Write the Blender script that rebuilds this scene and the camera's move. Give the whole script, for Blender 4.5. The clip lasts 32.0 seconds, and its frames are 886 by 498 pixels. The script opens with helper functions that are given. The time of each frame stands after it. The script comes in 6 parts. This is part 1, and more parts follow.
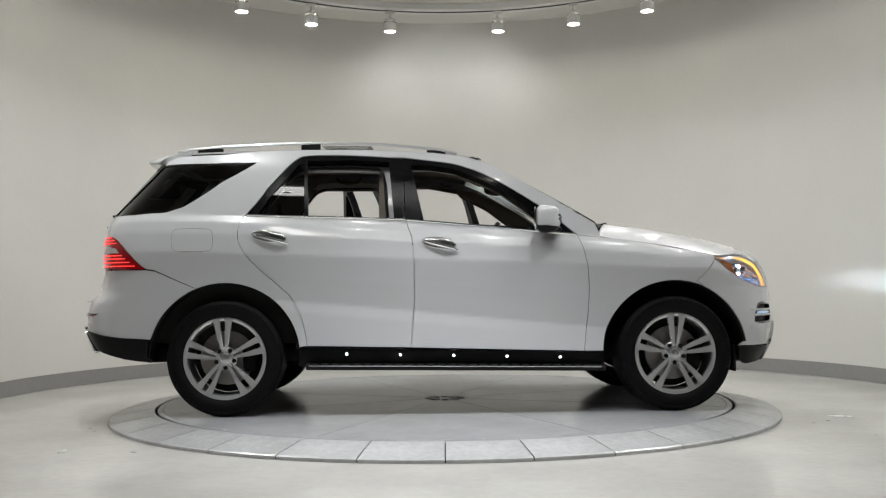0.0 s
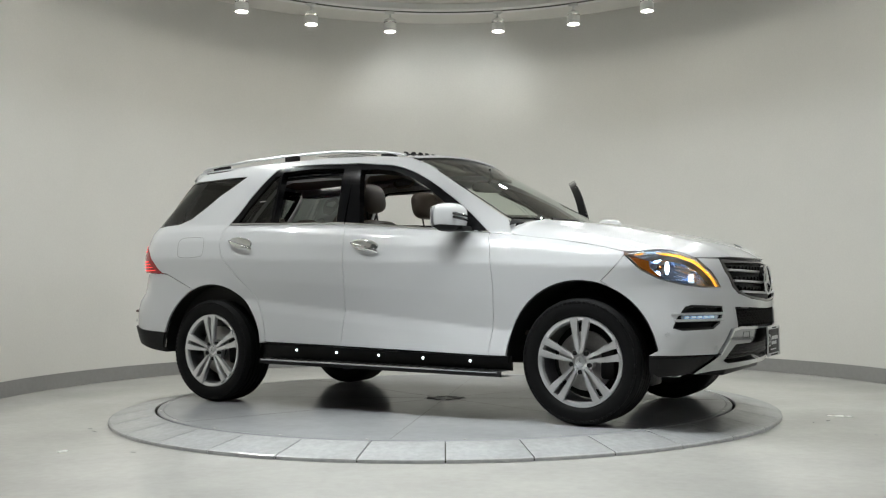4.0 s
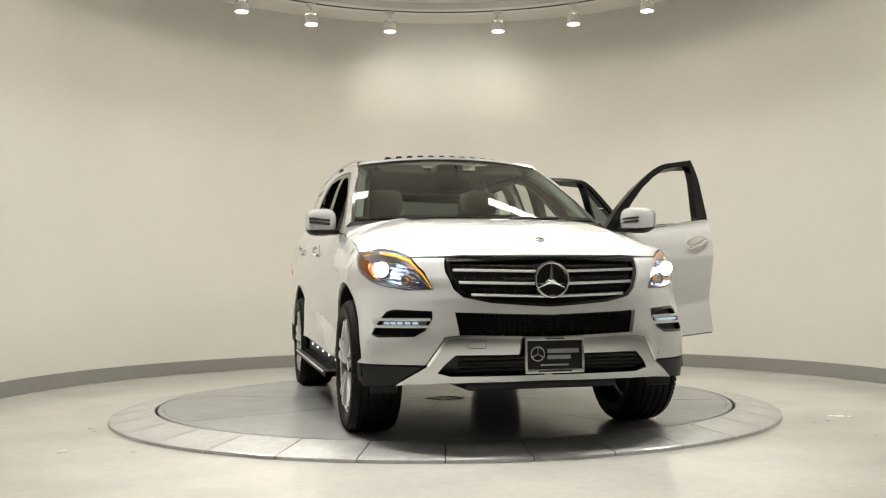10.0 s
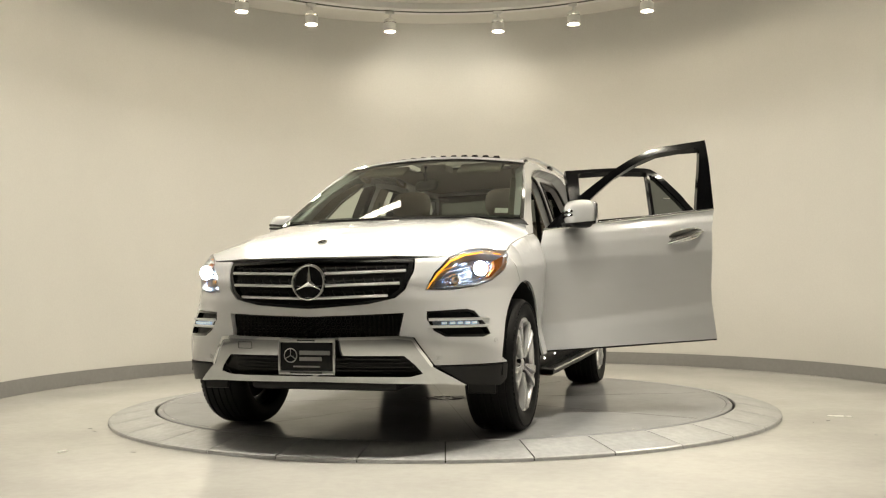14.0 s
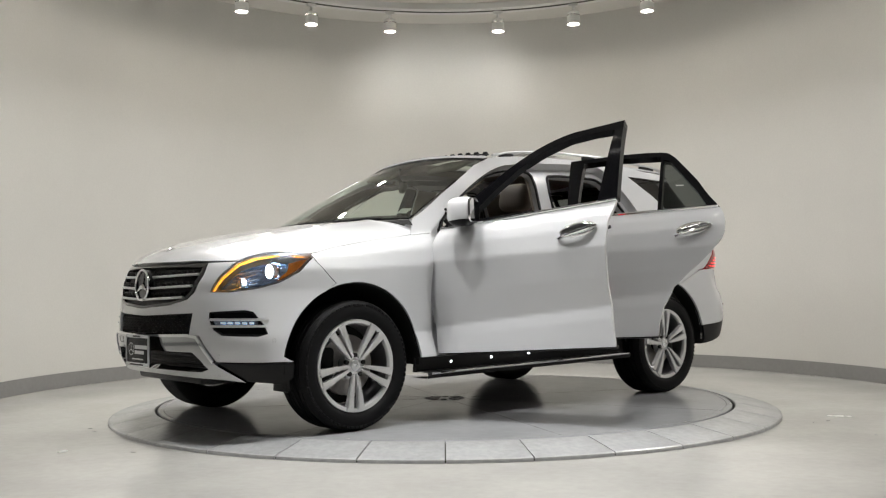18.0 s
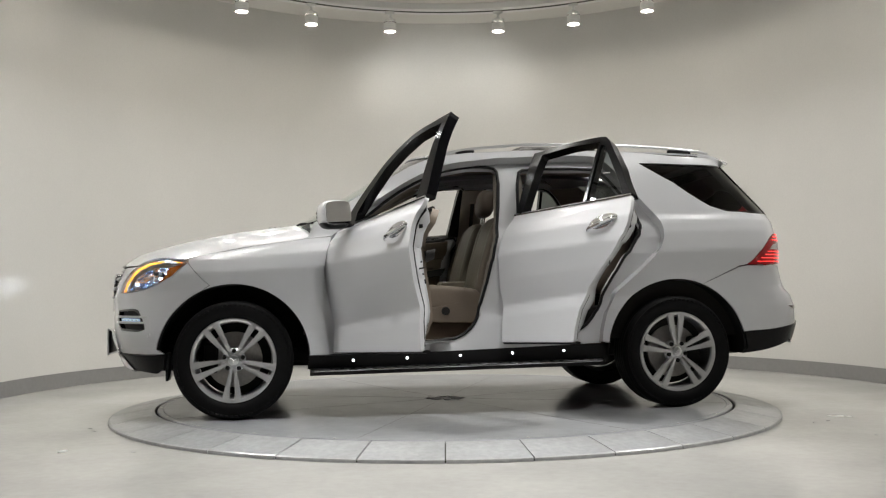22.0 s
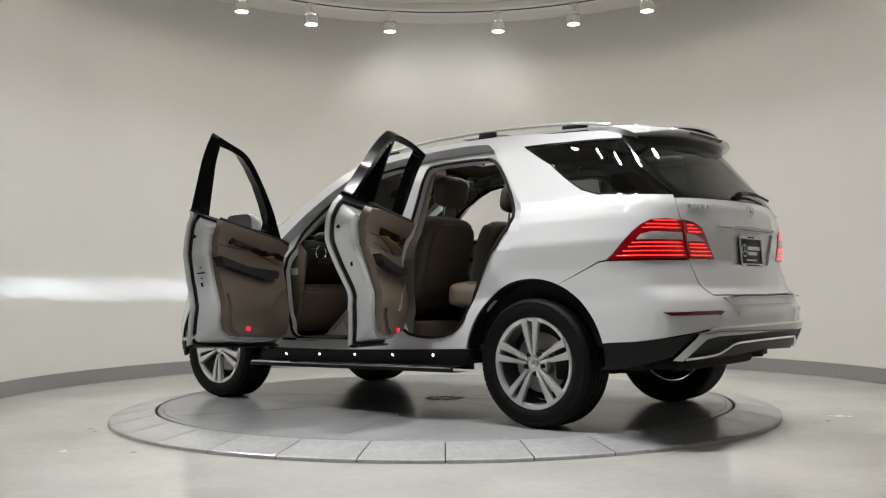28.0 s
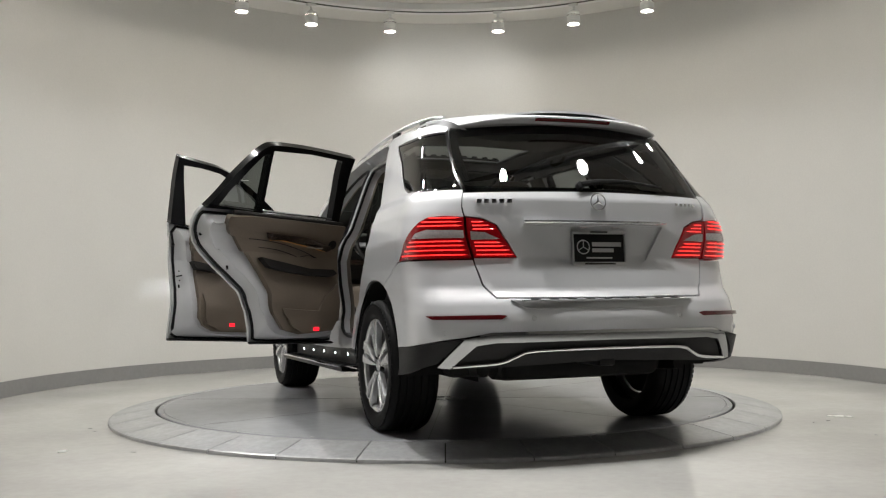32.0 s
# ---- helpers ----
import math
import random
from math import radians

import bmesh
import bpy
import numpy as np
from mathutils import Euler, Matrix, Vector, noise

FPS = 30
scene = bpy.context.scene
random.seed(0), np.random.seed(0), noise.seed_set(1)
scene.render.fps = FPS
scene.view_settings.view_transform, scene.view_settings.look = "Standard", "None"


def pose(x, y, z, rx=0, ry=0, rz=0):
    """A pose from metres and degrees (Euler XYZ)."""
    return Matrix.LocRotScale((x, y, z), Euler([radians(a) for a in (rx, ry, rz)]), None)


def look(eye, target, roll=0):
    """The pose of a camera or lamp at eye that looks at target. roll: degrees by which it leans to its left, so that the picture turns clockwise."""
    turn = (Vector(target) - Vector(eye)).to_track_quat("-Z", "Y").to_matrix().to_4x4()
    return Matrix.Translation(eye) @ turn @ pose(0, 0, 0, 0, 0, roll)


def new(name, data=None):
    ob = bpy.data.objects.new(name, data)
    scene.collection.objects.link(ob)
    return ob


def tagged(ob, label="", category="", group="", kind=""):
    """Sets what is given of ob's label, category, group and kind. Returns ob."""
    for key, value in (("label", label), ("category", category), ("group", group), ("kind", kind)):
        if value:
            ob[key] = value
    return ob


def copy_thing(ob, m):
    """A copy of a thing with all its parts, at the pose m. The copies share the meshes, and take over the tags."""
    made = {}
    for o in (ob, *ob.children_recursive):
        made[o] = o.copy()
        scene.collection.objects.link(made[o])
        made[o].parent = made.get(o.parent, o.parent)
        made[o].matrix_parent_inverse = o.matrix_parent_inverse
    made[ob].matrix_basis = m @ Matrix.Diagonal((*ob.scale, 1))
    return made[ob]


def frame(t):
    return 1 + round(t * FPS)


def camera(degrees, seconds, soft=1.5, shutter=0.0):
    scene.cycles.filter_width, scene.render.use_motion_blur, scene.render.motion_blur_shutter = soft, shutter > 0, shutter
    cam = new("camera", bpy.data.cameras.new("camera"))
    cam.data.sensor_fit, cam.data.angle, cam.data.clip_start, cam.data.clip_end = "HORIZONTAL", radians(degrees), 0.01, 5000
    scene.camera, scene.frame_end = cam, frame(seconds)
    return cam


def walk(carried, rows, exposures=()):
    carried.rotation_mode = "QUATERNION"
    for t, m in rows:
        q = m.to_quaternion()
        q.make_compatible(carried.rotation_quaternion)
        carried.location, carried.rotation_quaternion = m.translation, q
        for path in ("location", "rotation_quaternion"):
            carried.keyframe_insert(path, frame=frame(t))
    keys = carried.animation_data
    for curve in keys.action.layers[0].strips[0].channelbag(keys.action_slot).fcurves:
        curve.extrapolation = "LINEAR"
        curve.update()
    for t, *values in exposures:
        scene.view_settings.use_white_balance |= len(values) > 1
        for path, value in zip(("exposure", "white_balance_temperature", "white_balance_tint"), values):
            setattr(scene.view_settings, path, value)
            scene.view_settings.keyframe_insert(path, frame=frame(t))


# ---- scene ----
# The camera stands still on the showroom floor.
from mathutils import geometry

EYE = (0.0, -7.2276, 0.7934)
AIM = look(EYE, (-0.0003, -6.2285, 0.83634), -0.586)
cam = camera(49.07, 32.0, soft=1.2)
walk(cam, [(0.0, AIM), (32.0, AIM)], exposures=[
    (0.0, 0.0, 6500, 10), (5.0, 0.0, 6400, 6), (7.0, 0.03, 6420, 6), (8.6, 0.07, 6450, 6), (8.95, 0.22, 7150, 9), (9.5, 0.32, 7350, 9),
    (12.0, 0.42, 7300, 9), (13.0, 0.41, 7400, 9), (14.0, 0.33, 8000, 8), (14.5, 0.3, 8200, 8), (15.4, 0.1, 7200, 10), (16.2, -0.03, 6700, 11), (17.0, 0.0, 6700, 11), (18.5, 0.05, 6720, 11), (21.0, 0.03, 6700, 11), (24.0, 0.0, 6700, 11), (32.0, 0.0, 6700, 11)])

# World: the room is closed, so the sky is next to nothing.
world = bpy.data.worlds.new("world")
scene.world = world
world.use_nodes = True
world.node_tree.nodes["Background"].inputs[0].default_value = (0.5, 0.5, 0.5, 1)
world.node_tree.nodes["Background"].inputs[1].default_value = 0.02

FLOOR_Z, CEIL_Z = -0.068, 4.05
ROOM = Vector((0.116, 0.667, 0))  # centre of the round wall
ROOM_R, TRACK_R = 3.83, 3.1
SPOT_W = 69.0


# ---- materials ----
def material(name, color, rough=0.5, metal=0.0, coat=0.0, emit=None, power=0.0, grain=0.0, scale=40.0, bump=0.0, bump_scale=200.0, spec=0.5, two=0.0, two_scale=3.0):
    """A Principled material with colour variation at two scales and fine relief."""
    m = bpy.data.materials.new(name)
    m.use_nodes = True
    nt = m.node_tree
    b = nt.nodes["Principled BSDF"]
    b.inputs["Base Color"].default_value = (*color, 1)
    b.inputs["Roughness"].default_value = rough
    b.inputs["Metallic"].default_value = metal
    b.inputs["Coat Weight"].default_value = coat
    b.inputs["Coat Roughness"].default_value = 0.04
    b.inputs["Specular IOR Level"].default_value = spec
    if emit:
        b.inputs["Emission Color"].default_value = (*emit, 1)
        b.inputs["Emission Strength"].default_value = power
    pos = nt.nodes.new("ShaderNodeTexCoord").outputs["Object"]
    if grain or two:
        mix = nt.nodes.new("ShaderNodeMix")
        mix.data_type, mix.blend_type = "RGBA", "MULTIPLY"
        mix.inputs["Factor"].default_value = 1
        mix.inputs["A"].default_value = (*color, 1)
        total = None
        for amount, size in ((grain, scale), (two, two_scale)):
            if not amount:
                continue
            n = nt.nodes.new("ShaderNodeTexNoise")
            n.inputs["Scale"].default_value, n.inputs["Detail"].default_value = size, 5
            nt.links.new(pos, n.inputs["Vector"])
            r = nt.nodes.new("ShaderNodeMapRange")
            r.inputs["From Min"].default_value, r.inputs["From Max"].default_value = 0.3, 0.7
            r.inputs["To Min"].default_value, r.inputs["To Max"].default_value = 1 - amount, 1 + amount * 0.4
            nt.links.new(n.outputs["Fac"], r.inputs["Value"])
            if total:
                mul = nt.nodes.new("ShaderNodeMath")
                mul.operation = "MULTIPLY"
                nt.links.new(total, mul.inputs[0])
                nt.links.new(r.outputs[0], mul.inputs[1])
                total = mul.outputs[0]
            else:
                total = r.outputs[0]
        nt.links.new(total, mix.inputs["B"])
        nt.links.new(mix.outputs["Result"], b.inputs["Base Color"])
    if bump:
        n = nt.nodes.new("ShaderNodeTexNoise")
        n.inputs["Scale"].default_value, n.inputs["Detail"].default_value = bump_scale, 4
        nt.links.new(pos, n.inputs["Vector"])
        u = nt.nodes.new("ShaderNodeBump")
        u.inputs["Strength"].default_value, u.inputs["Distance"].default_value = bump, 0.002
        nt.links.new(n.outputs["Fac"], u.inputs["Height"])
        nt.links.new(u.outputs[0], b.inputs["Normal"])
    return m


def glass(name, tint, gloss=1.0, ior=1.5):
    """Thin glass: what passes is tinted, the mirror image follows the Fresnel law."""
    m = bpy.data.materials.new(name)
    m.use_nodes = True
    nt = m.node_tree
    nt.nodes.remove(nt.nodes["Principled BSDF"])
    t, g, mix, f = (nt.nodes.new(k) for k in ("ShaderNodeBsdfTransparent", "ShaderNodeBsdfGlossy", "ShaderNodeMixShader", "ShaderNodeFresnel"))
    t.inputs[0].default_value = (*tint, 1)
    g.inputs["Color"].default_value = (gloss, gloss, gloss, 1)
    g.inputs["Roughness"].default_value = 0.01
    f.inputs["IOR"].default_value = ior
    nt.links.new(f.outputs[0], mix.inputs[0])
    nt.links.new(t.outputs[0], mix.inputs[1])
    nt.links.new(g.outputs[0], mix.inputs[2])
    nt.links.new(mix.outputs[0], nt.nodes["Material Output"].inputs[0])
    return m


WALL = material("wall_paint", (0.7, 0.69, 0.655), 0.75, grain=0.03, scale=60, two=0.03, two_scale=1.2, bump=0.12, bump_scale=350)
CEILING = material("ceiling_paint", (0.74, 0.72, 0.68), 0.8, grain=0.03, two=0.04)
SKIRTING = material("grey_rubber_base", (0.27, 0.265, 0.26), 0.55, grain=0.06, scale=25, two=0.05)
FLOOR = material("polished_concrete", (0.6, 0.59, 0.56), 0.14, grain=0.05, scale=22, two=0.12, two_scale=1.3, bump=0.035, bump_scale=40, spec=0.5)
DISK = material("turntable_grey_paint", (0.34, 0.345, 0.36), 0.15, grain=0.05, scale=14, two=0.1, two_scale=2.2, bump=0.02, bump_scale=90, spec=0.035)
PLATE = material("brushed_ramp_plate", (0.57, 0.577, 0.585), 0.25, metal=0.25, grain=0.1, scale=30, two=0.13, two_scale=3.0, bump=0.08, bump_scale=120)
GAP = material("black_gap", (0.01, 0.01, 0.003), 0.7)
LAMP_WHITE = material("lamp_white_enamel", (0.78, 0.78, 0.76), 0.4)
LAMP_GLOW = material("lamp_lens", (0.9, 0.9, 0.9), 0.5, emit=(1.0, 0.95, 0.86), power=60.0)
TUBE_GLOW = material("luminous_panel", (0.9, 0.9, 0.9), 0.5, emit=(1.0, 0.99, 0.97), power=12.0)
PAINT = material("white_car_paint", (0.66, 0.67, 0.69), 0.27, coat=1.0, grain=0.012, scale=900)
BLACK_SATIN = material("black_satin_frame", (0.004, 0.004, 0.005), 0.14, spec=0.2)
BLACK_GLOSS = material("black_gloss_trim", (0.008, 0.008, 0.009), 0.12, coat=0.6)
BLACK = material("black_plastic", (0.009, 0.009, 0.0095), 0.42, spec=0.22, grain=0.1, scale=120, bump=0.2, bump_scale=900)
DARK = material("dark_underbody", (0.01, 0.01, 0.01), 0.75, spec=0.2, grain=0.3, scale=15)
RUBBER = material("tyre_rubber", (0.006, 0.006, 0.0065), 0.6, spec=0.15, grain=0.15, scale=60, bump=0.15, bump_scale=500)
CHROME = material("chrome", (0.78, 0.79, 0.8), 0.07, metal=1.0)
SATIN = material("satin_silver", (0.6, 0.61, 0.62), 0.3, metal=0.9, grain=0.03, scale=300)
ALLOY = material("silver_alloy", (0.76, 0.765, 0.775), 0.24, metal=0.6, coat=0.5, grain=0.03, scale=200)
SKID = material("polished_skid_metal", (0.41, 0.42, 0.43), 0.11, metal=1.0, grain=0.03, scale=200)
STEEL = material("brake_steel", (0.32, 0.31, 0.3), 0.35, metal=0.9, grain=0.12, scale=60)
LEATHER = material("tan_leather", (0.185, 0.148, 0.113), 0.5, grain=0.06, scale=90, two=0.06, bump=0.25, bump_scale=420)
# Same hue as the tan leather, a third darker, for backrests and headrests.
SEAT = material("darker_leather", (0.125, 0.1, 0.079), 0.5, grain=0.06, scale=90, two=0.08, bump=0.25, bump_scale=420)
CLOTH = material("beige_headliner", (0.21, 0.183, 0.152), 0.9, grain=0.05, scale=300, bump=0.2, bump_scale=800)
CARPET = material("brown_carpet", (0.1, 0.075, 0.055), 0.95, grain=0.3, scale=200, bump=0.6, bump_scale=600)
DASH = material("dark_dashboard", (0.018, 0.016, 0.015), 0.55, spec=0.3, grain=0.1, scale=80, bump=0.3, bump_scale=600)
WOOD = material("dark_walnut_trim", (0.032, 0.018, 0.013), 0.18, coat=0.8, grain=0.5, scale=18)
GLASS = glass("clear_glass", (0.68, 0.76, 0.69))
TINT = glass("privacy_glass", (0.17, 0.185, 0.18))
LENS = glass("lamp_glass", (0.95, 0.95, 0.95), 0.9)
RED_LENS = material("red_lens", (0.11, 0.006, 0.008), 0.1, coat=0.8)
LIT_LENS = material("lit_red_lens", (0.2, 0.004, 0.007), 0.1, coat=0.8, emit=(1.0, 0.01, 0.02), power=0.05, grain=0.15, scale=120)
RED_GLOW = material("red_tail_light", (0.45, 0.01, 0.012), 0.3, emit=(1.0, 0.028, 0.026), power=1.5)
CLEAR_LENS = material("pale_lens", (0.6, 0.53, 0.53), 0.16, coat=0.8, grain=0.3, scale=140)
ORANGE = material("orange_marker_lens", (0.42, 0.13, 0.02), 0.12, coat=0.8, emit=(1.0, 0.3, 0.02), power=0.06)
AMBIENT = material("ambient_strip", (0.25, 0.1, 0.02), 0.3, emit=(1.0, 0.45, 0.08), power=0.1)
# The xenon's bluish glow is put into this chrome's colour.
BOWL = material("glow_tinted_chrome", (0.68, 0.78, 0.93), 0.24, metal=1.0)
BARREL = material("dark_barrel", (0.16, 0.16, 0.165), 0.5, metal=0.6)
# For added surfaces out of view; tone set by what the car mirrors.
DARK_WALL = material("unseen_dark_surface", (0.24, 0.24, 0.24), 0.6, grain=0.1, two=0.1)
AMBER = material("amber_light", (0.7, 0.28, 0.02), 0.25, emit=(1.0, 0.42, 0.05), power=1.4)
XENON = material("xenon_light", (0.9, 0.95, 1.0), 0.2, emit=(0.62, 0.78, 1.0), power=120.0)
BURNER = material("xenon_burner", (0.9, 0.95, 1.0), 0.2, emit=(0.72, 0.85, 1.0), power=200000.0)
DRL_GLOW = material("led_light", (0.8, 0.9, 1.0), 0.2, emit=(0.55, 0.75, 1.0), power=0.42)
DOT_GLOW = material("step_led", (0.9, 0.95, 1.0), 0.2, emit=(0.85, 0.95, 1.0), power=5.0)
COURTESY = material("red_door_lamp", (0.6, 0.02, 0.03), 0.3, emit=(1.0, 0.012, 0.03), power=1.6)
MIRROR = material("mirror_glass", (0.8, 0.8, 0.82), 0.02, metal=1.0)
PAPER = material("white_paper", (0.75, 0.75, 0.72), 0.8)
MAT_PAPER = material("grey_mat_paper", (0.36, 0.345, 0.325), 0.8, grain=0.08, scale=60)
INK = material("black_ink", (0.02, 0.02, 0.02), 0.7)


# ---- mesh helpers ----
def part(name, bm, mat, parent=None, label="", origin=None, smooth=True, sharp=None):
    """Links a bmesh as one mesh object under a thing or a part; origin is taken off its vertices."""
    me = bpy.data.meshes.new(name)
    if origin is not None:
        bmesh.ops.translate(bm, verts=bm.verts, vec=-Vector(origin))
    bm.to_mesh(me)
    bm.free()
    if smooth:
        me.shade_smooth()
        me.set_sharp_from_angle(angle=radians(sharp or 35))
    me.materials.append(mat)
    ob = new(name, me)
    ob.parent = parent
    if label:
        tagged(ob, label)
    return ob


def box(bm, x0, x1, y0, y1, z0, z1, bevel=0.0, seg=2, m=None):
    """A block with rounded edges, added to bm."""
    t = bmesh.new()
    bmesh.ops.create_cube(t, size=1)
    bmesh.ops.transform(t, matrix=Matrix.LocRotScale(((x0 + x1) / 2, (y0 + y1) / 2, (z0 + z1) / 2), None, (abs(x1 - x0), abs(y1 - y0), abs(z1 - z0))), verts=t.verts)
    if bevel:
        bmesh.ops.bevel(t, geom=t.edges[:], offset=bevel, segments=seg, affect="EDGES", profile=0.5)
    return join(bm, t, m)


def join(bm, t, m=None):
    if m is not None:
        bmesh.ops.transform(t, matrix=m, verts=t.verts)
    me = bpy.data.meshes.new("tmp")
    t.to_mesh(me)
    t.free()
    bm.from_mesh(me)
    bpy.data.meshes.remove(me)
    return bm


def lathe(bm, profile, n=32, axis="z", m=None, close=False):
    """Turns a profile of (radius, height) round the axis."""
    t = bmesh.new()
    rings = []
    for r, h in profile:
        ring = []
        for k in range(n):
            a = 2 * math.pi * k / n
            c, s = r * math.cos(a), r * math.sin(a)
            ring.append(t.verts.new((c, s, h) if axis == "z" else (c, h, s)))
        rings.append(ring)
    pairs = list(zip(rings, rings[1:])) + ([(rings[-1], rings[0])] if close else [])
    for a, b in pairs:
        for k in range(n):
            t.faces.new((a[k], a[(k + 1) % n], b[(k + 1) % n], b[k]))
    if not close:
        for ring in (rings[0], rings[-1]):
            if profile[rings.index(ring)][0] > 1e-6:
                t.faces.new(ring)
    bmesh.ops.remove_doubles(t, verts=t.verts, dist=1e-6)
    bmesh.ops.recalc_face_normals(t, faces=t.faces)
    return join(bm, t, m)


def tube(bm, points, radius, n=8, flat=1.0, cap=True):
    """A round or flattened bar along points."""
    pts = [Vector(p) for p in points]
    rings = []
    for k, p in enumerate(pts):
        d = (pts[min(k + 1, len(pts) - 1)] - pts[max(k - 1, 0)]).normalized()
        u = d.cross(Vector((0, 0, 1)))
        u = u.normalized() if u.length > 1e-4 else Vector((1, 0, 0))
        v = u.cross(d)
        rad = radius[k] if isinstance(radius, (list, tuple)) else radius
        rings.append([bm.verts.new(p + rad * (math.cos(2 * math.pi * j / n) * u + flat * math.sin(2 * math.pi * j / n) * v)) for j in range(n)])
    for a, b in zip(rings, rings[1:]):
        for j in range(n):
            bm.faces.new((a[j], a[(j + 1) % n], b[(j + 1) % n], b[j]))
    if cap:
        bm.faces.new(rings[0][::-1])
        bm.faces.new(rings[-1])
    return bm


def grid(bm, fn, nu, nv):
    """A sheet fn(u, v), u and v from 0 to 1."""
    rows = [[bm.verts.new(fn(i / nu, j / nv)) for j in range(nv + 1)] for i in range(nu + 1)]
    for i in range(nu):
        for j in range(nv):
            bm.faces.new((rows[i][j], rows[i + 1][j], rows[i + 1][j + 1], rows[i][j + 1]))
    return rows


def prism(bm, outline, depth, m=None, bevel=0.0):
    """An outline in x, y drawn out along z from 0 to depth."""
    t = bmesh.new()
    a = [t.verts.new((x, y, 0)) for x, y in outline]
    b = [t.verts.new((x, y, depth)) for x, y in outline]
    t.faces.new(a[::-1])
    t.faces.new(b)
    for k in range(len(a)):
        t.faces.new((a[k], a[(k + 1) % len(a)], b[(k + 1) % len(a)], b[k]))
    bmesh.ops.recalc_face_normals(t, faces=t.faces)
    if bevel:
        bmesh.ops.bevel(t, geom=t.edges[:], offset=bevel, segments=2, affect="EDGES")
    return join(bm, t, m)


def spline(points, n=6, closed=False):
    """Catmull-Rom points through points."""
    pts = [Vector(p) for p in points]
    out = []
    m = len(pts)
    for k in range(m if closed else m - 1):
        p = [pts[(k + j) % m] if closed else pts[min(max(k + j, 0), m - 1)] for j in (-1, 0, 1, 2)]
        for i in range(n):
            t = i / n
            out.append(0.5 * (2 * p[1] + (p[2] - p[0]) * t + (2 * p[0] - 5 * p[1] + 4 * p[2] - p[3]) * t * t + (3 * p[1] - p[0] - 3 * p[2] + p[3]) * t ** 3))
    return out if closed else out + [pts[-1]]


# ---- the room ----
def wall_line():
    """The plan of the wall: a half circle that runs on straight towards the camera."""
    pts = [Vector((ROOM.x - ROOM_R, -2.6)), Vector((ROOM.x - ROOM_R, -1.0))]
    pts += [Vector((ROOM.x + ROOM_R * math.cos(a), ROOM.y + ROOM_R * math.sin(a))) for a in np.linspace(math.pi, 0, 97)]
    return pts + [Vector((ROOM.x + ROOM_R, -1.0)), Vector((ROOM.x + ROOM_R, -2.6))]


def along_wall(bm, inner, outer, z0, z1):
    pts = wall_line()
    rows = []
    for k, p in enumerate(pts):
        d = (pts[min(k + 1, len(pts) - 1)] - pts[max(k - 1, 0)]).normalized()
        n = Vector((-d.y, d.x))  # outwards
        a, b = p + n * inner, p + n * outer
        rows.append([bm.verts.new((*a, z0)), bm.verts.new((*a, z1)), bm.verts.new((*b, z1)), bm.verts.new((*b, z0))])
    for r, s in zip(rows, rows[1:]):
        for j in range(4):
            bm.faces.new((r[j], s[j], s[(j + 1) % 4], r[(j + 1) % 4]))
    bm.faces.new(rows[0])
    bm.faces.new(rows[-1][::-1])
    bmesh.ops.recalc_face_normals(bm, faces=bm.faces)
    return bm


def room():
    tagged(part("wall_round", along_wall(bmesh.new(), 0.0, 0.15, FLOOR_Z - 0.1, CEIL_Z + 0.1), WALL), "smooth curved off-white showroom wall, softly lit", kind="structure")
    # Back and west walls are unseen additions, dark to deepen reflections.
    tagged(part("wall_back", box(bmesh.new(), -4.2, 4.4, -9.65, -9.5, FLOOR_Z - 0.1, CEIL_Z + 0.1), DARK_WALL), "plain dark wall, unseen, added to close the room and darken reflections", kind="structure")
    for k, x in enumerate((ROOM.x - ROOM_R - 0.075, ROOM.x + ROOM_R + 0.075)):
        tagged(part(("wall_west", "wall_east")[k], box(bmesh.new(), x - 0.075, x + 0.075, -9.5, -2.6, FLOOR_Z - 0.1, CEIL_Z + 0.1), (DARK_WALL, WALL)[k]), ("plain dark side wall, unseen, added to darken reflections", "plain off-white side wall of the showroom")[k], kind="structure")
    tagged(part("baseboard", along_wall(bmesh.new(), -0.012, -0.0005, FLOOR_Z + 0.002, FLOOR_Z + 0.136), SKIRTING), "grey vinyl baseboard along the curved wall", kind="structure")
    bm = bmesh.new()
    box(bm, -4.3, 4.5, -9.8, 4.8, FLOOR_Z - 0.2, FLOOR_Z)
    tagged(part("floor", bm, FLOOR, smooth=False), "pale polished concrete floor with soft reflections", kind="structure")
    tagged(part("ceiling", box(bmesh.new(), -4.3, 4.5, -2.7, 4.8, CEIL_Z, CEIL_Z + 0.2), CEILING, smooth=False), "plain off-white ceiling", kind="structure")
    # Added dark ceiling over the camera, never in view.
    tagged(part("ceiling", box(bmesh.new(), -4.3, 4.5, -9.8, -2.7, CEIL_Z, CEIL_Z + 0.2), DARK_WALL, smooth=False), "plain dark ceiling, unseen, added to darken reflections", kind="structure")


